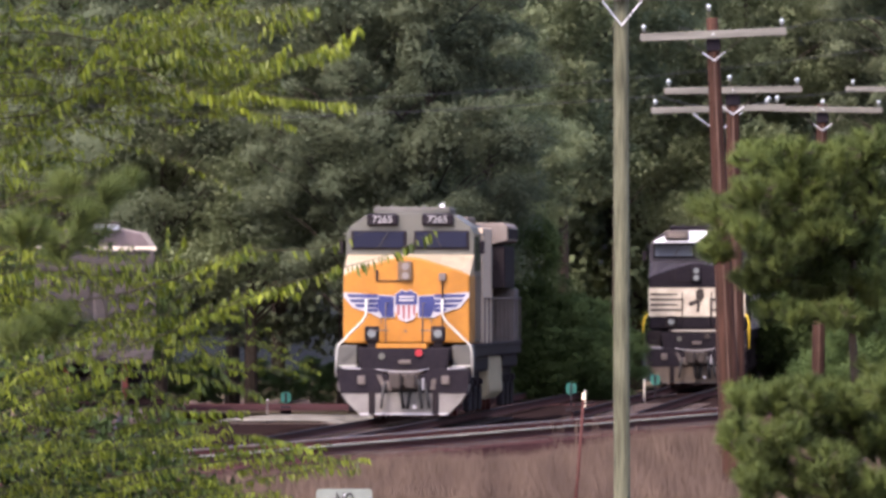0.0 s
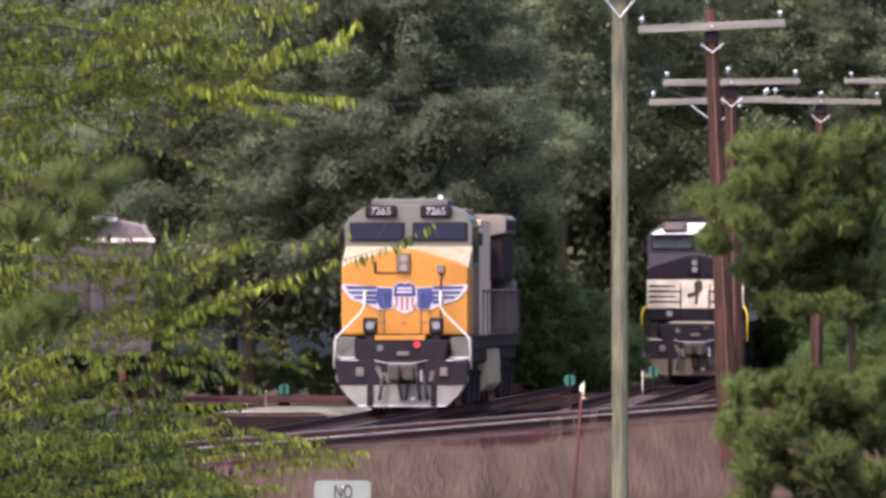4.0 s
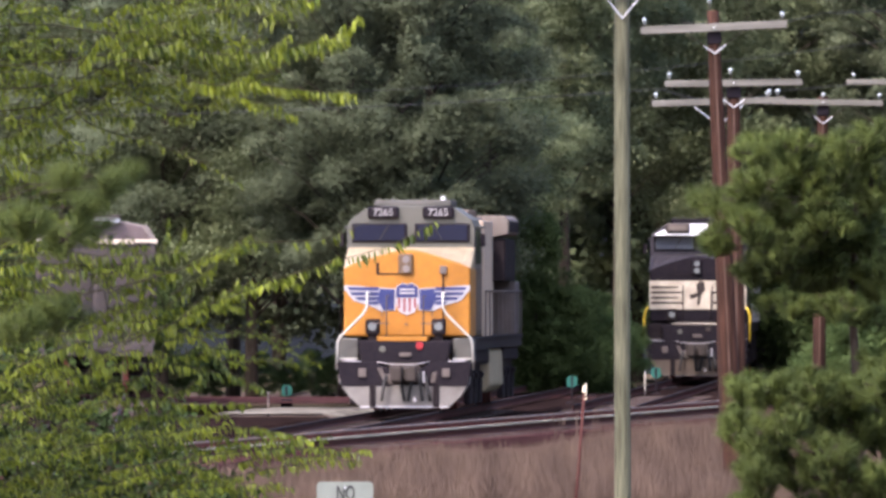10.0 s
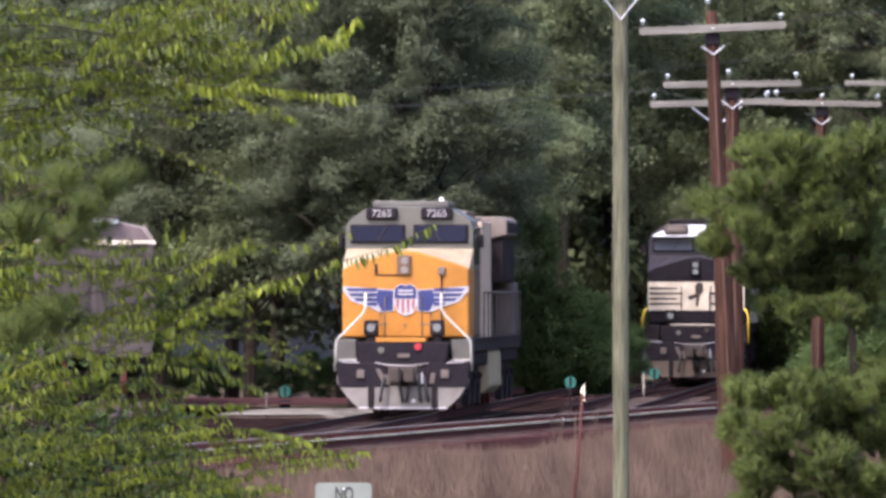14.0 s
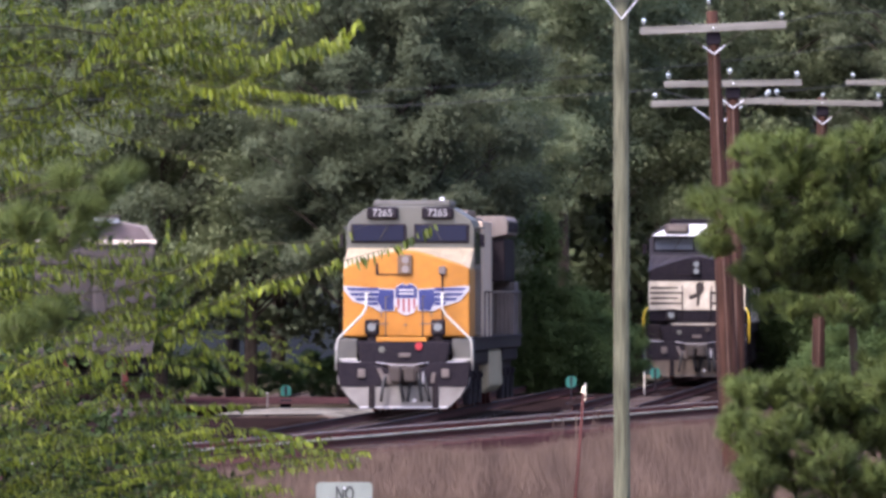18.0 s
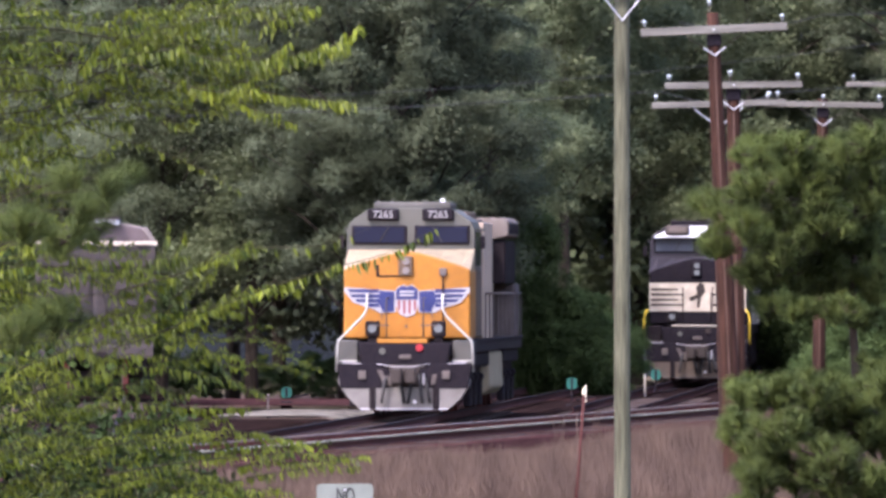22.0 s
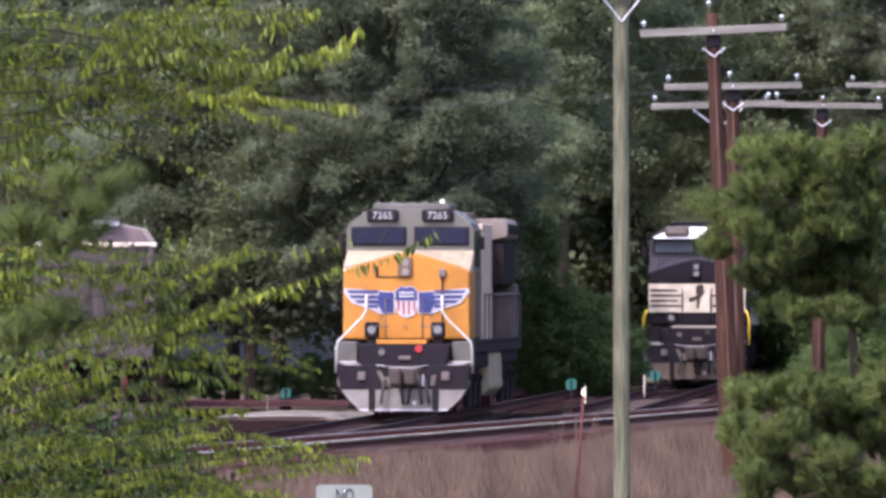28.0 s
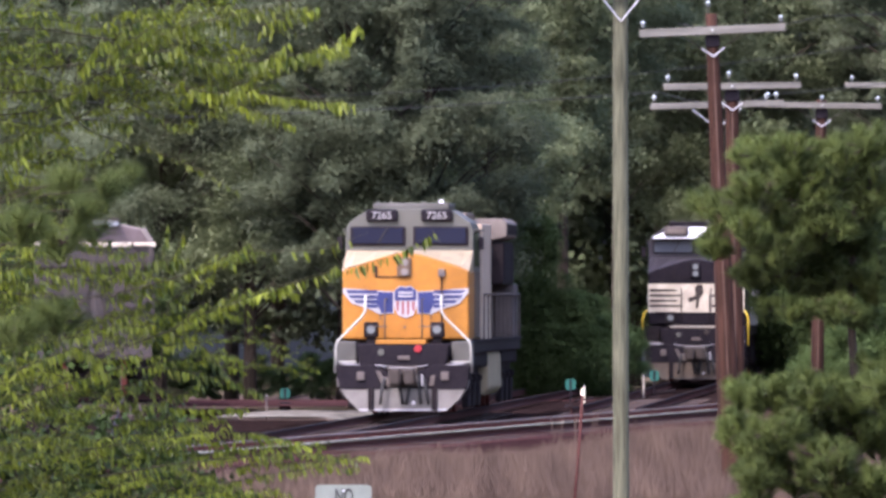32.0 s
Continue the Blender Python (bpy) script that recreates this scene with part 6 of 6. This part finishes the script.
branch("middle", 0.4, 0.85, 0.063, 0.0203, 9, 0.18, [(-2.19, 2.45), (-1.96, 2.48), (-1.76, 2.52), (-1.62, 2.48)])
branch("middle", 0.6, 0.85, 0.063, 0.0203, 9, 0.18, [(-2.33, 2.62), (-2.13, 2.59), (-1.93, 2.58), (-1.76, 2.62)])
branch("middle", 0.6, 0.85, 0.063, 0.0203, 9, 0.18, [(-2.03, 2.82), (-1.9, 2.72), (-1.73, 2.67), (-1.63, 2.65)])
branch("middle", 0.5, 0.85, 0.063, 0.0203, 9, 0.18, [(-1.96, 2.92), (-1.83, 2.87), (-1.69, 2.89), (-1.56, 2.86)])
# unseen crown above, and over the bank towards the lawn, added for shade
for k in range(14):
    reach = random.uniform(0.6, 1.9)
    z = 4.72 + 0.15 * k
    branch("upper", random.uniform(-0.8, 0.6), 0.7, 0.085, 0.03, 9, 0.36, [(-2.95, z - 0.2), (-2.95 + reach * 0.5, z), (-2.95 + reach, z + random.uniform(-0.1, 0.2))])
# placed forward and high so their shadow lands on the lower leaves
for k in range(54):
    reach = random.uniform(0.4, 2.3)
    z = 5.1 + 0.032 * k
    branch("upper", random.uniform(-3.5, -2.2), 0.6, 0.095, 0.028, 11, 0.42, [(-2.95, z - 0.3), (-2.95 - reach * 0.5, z), (-2.95 - reach, z + random.uniform(-0.15, 0.2))])


random.seed(61)


# pines: tufts of long needles at the ends of shoots
def needle_tuft(verts, faces, normals, p, way, n, length, width):
    way = way.normalized()
    for _ in range(n):
        d = (way * random.uniform(0.35, 1.0) + rnd_dir() * 0.52).normalized()
        q = p + d * length * random.uniform(0.6, 1.1) + Vector((0, 0, -0.02))
        s = d.cross(rnd_dir()).normalized() * width
        i = len(verts)
        root = p + way * random.uniform(-0.10, 0.05)
        verts += [root - s, root + s, q]
        soft = (d + way * 0.5 + Vector((0, -0.2, 0.3))).normalized()
        turned = (2 * s).cross(q - root).dot(soft) < 0
        faces.append((i + 1, i, i + 2) if turned else (i, i + 1, i + 2))
        normals += [soft] * 3


def pine(name, foot, height, label, boughs, tuft_n, needle=0.19, width=0.0028):
    """boughs: (x, z, reach across, reach up, tufts) of rounded sprays, about a plane through the foot."""
    t = thing(name, pose(*foot), label, "pine tree")
    tube("trunk", [(0, 0.8, -0.4), (0.05, 0.8, height * 0.35), (-0.04, 0.8, height * 0.7), (0.02, 0.8, height)], 0.06, 0.02, M_BARK, t, n=12)
    f = Vector(foot)
    for x, z, rx, rz, n in boughs:
        v, fa, nn, wv, wf = [], [], [], [], []
        c = Vector((x, f.y + random.uniform(-0.6, 0.9), z)) - f
        root = Vector((0, 0.8, max(0.3, c.z - 0.25 * abs(c.x))))
        tube_lists([root, root.lerp(c, 0.55) + Vector((0, 0, 0.06)), c], [0.004, 0.003, 0.0025], 6, wv, wf)
        for _ in range(int(n * 0.85)):
            d = rnd_dir()
            p = c + Vector((d.x * rx * 1.1, d.y * 0.5, d.z * rz * 0.75)) * random.uniform(0.35, 1.0)
            way = Vector((d.x * 0.8, d.y * 0.6, d.z * 0.4 + 0.95))
            stem = c.lerp(p, 0.3)
            tube_lists([stem, p], [0.008, 0.006], 4, wv, wf)
            needle_tuft(v, fa, nn, p, way, tuft_n, needle, width)
        b = raw_part("bough", wv, wf, M_BARK, t, "", True)
        raw_part("needles", v, fa, M_NEEDLE, b, "long soft green needles in tufts", normals=nn)
    return t


pine("pine_tree", (3.59, 95, -0.6), 4.6, "young pine with soft long green needles beside the poles", [
    (2.47, 3.51, 0.27, 0.22, 39), (2.34, 3.22, 0.15, 0.24, 25), (2.27, 3.58, 0.15, 0.12, 17), (2.71, 3.94, 0.19, 0.19, 34), (3, 3.99, 0.29, 0.19, 44),
    (3.34, 3.96, 0.29, 0.19, 44), (3.68, 4.02, 0.24, 0.24, 44), (2.71, 3.66, 0.24, 0.19, 39), (3.05, 3.75, 0.29, 0.24, 47), (3.39, 3.75, 0.29, 0.24, 47),
    (3.73, 3.66, 0.19, 0.29, 44), (2.61, 3.32, 0.22, 0.17, 30), (2.95, 3.32, 0.29, 0.22, 44), (3.29, 3.32, 0.29, 0.22, 44), (3.68, 3.22, 0.24, 0.24, 44),
    (2.73, 2.93, 0.22, 0.19, 39), (3.05, 2.93, 0.29, 0.19, 44), (3.39, 2.88, 0.29, 0.22, 44), (3.73, 2.83, 0.19, 0.24, 39), (2.81, 2.63, 0.15, 0.12, 17),
    (3.2, 3.12, 0.29, 0.29, 44), (3.49, 3.32, 0.34, 0.29, 44), (3.15, 3.56, 0.29, 0.29, 40), (2.9, 3.12, 0.24, 0.24, 37), (3.68, 2.54, 0.19, 0.19, 23),
    (3.49, 3.95, 0.29, 0.19, 37), (3.24, 2.83, 0.19, 0.19, 30), (3.39, 2.61, 0.24, 0.15, 30), (3, 2.61, 0.19, 0.12, 17), (2.71, 1.9, 0.27, 0.19, 39),
    (3.1, 1.9, 0.29, 0.19, 44), (3.49, 1.9, 0.29, 0.22, 44), (3.78, 2.1, 0.19, 0.24, 34),
], 95, 0.135, 0.0042)
pine("pine_tree", (3.77, 90, -0.6), 3.4, "lower pine with dense drooping needle tufts", [
    (2.47, 1.63, 0.21, 0.23, 39), (2.75, 1.63, 0.28, 0.23, 47), (3.07, 1.63, 0.28, 0.23, 47), (3.4, 1.63, 0.28, 0.23, 47), (2.57, 1.26, 0.18, 0.23, 39),
    (2.89, 1.26, 0.28, 0.23, 47), (3.21, 1.21, 0.28, 0.23, 47), (3.54, 1.21, 0.23, 0.23, 44), (2.43, 1.9, 0.14, 0.14, 17), (3.49, 1.81, 0.23, 0.23, 39),
    (2.52, 0.98, 0.18, 0.18, 30), (2.94, 0.94, 0.28, 0.18, 34), (3.4, 0.94, 0.28, 0.18, 34), (3.6, 1.58, 0.18, 0.28, 34),
    (2.70, 1.93, 0.23, 0.18, 40), (3.0, 1.95, 0.23, 0.18, 40), (3.28, 1.93, 0.23, 0.18, 40), (3.58, 1.97, 0.2, 0.18, 40), (2.6, 1.45, 0.2, 0.2, 40), (3.1, 1.42, 0.25, 0.2, 40),
], 95, 0.135, 0.0042)
pine("pine_tree", (-2.6, 60, -0.6), 4.2, "pine behind the leafy tree, soft needles", [
    (-1.83, 3.34, 0.08, 0.08, 14), (-1.76, 3.42, 0.04, 0.06, 6), (-1.98, 3.23, 0.08, 0.06, 10), (-2.07, 3.06, 0.12, 0.10, 16),
    (-2.28, 3.13, 0.12, 0.10, 16), (-1.93, 3.13, 0.05, 0.05, 6), (-2.14, 2.63, 0.14, 0.10, 18), (-2.32, 2.57, 0.10, 0.10, 14), (-2.05, 3.36, 0.10, 0.08, 12),
], 130, 0.15, 0.0019)


# ---- wind: how far branch tips sink, in metres ----
SWAY = {
    "upper": [(0, 0.02), (3, 0.035), (6.5, 0.035), (8, 0.03), (9, 0.015), (11, 0.0), (13, 0.0), (15, 0.012), (17, 0.02), (19, 0.022), (21, 0.036), (23, 0.048), (24.5, 0.056), (28, 0.053), (30, 0.052), (32, 0.045)],
    "middle": [(0, 0.006), (3, 0.010), (6, 0.008), (8, 0.0), (9, -0.004), (11, -0.002), (13, 0.0), (17, 0.008), (19, 0.002), (20, 0.014), (22, 0.022), (24, 0.032), (28, 0.034), (30, 0.036), (32, 0.040)],
    "lower": [(0, 0.004), (3, 0.008), (6, 0.012), (8, 0.006), (9, 0.0), (13, 0.0), (17, 0.004), (19, 0.004), (21, 0.014), (23, 0.024), (25, 0.024), (28, 0.018), (30, 0.022), (32, 0.020)],
}


def motions():
    for ob, place, sway, arm in BRANCHES:
        rows = [(t, pose(place.x, place.y, place.z, 0, math.degrees(d / arm), 0)) for t, d in SWAY[sway]]
        walk(ob, rows)


motions()
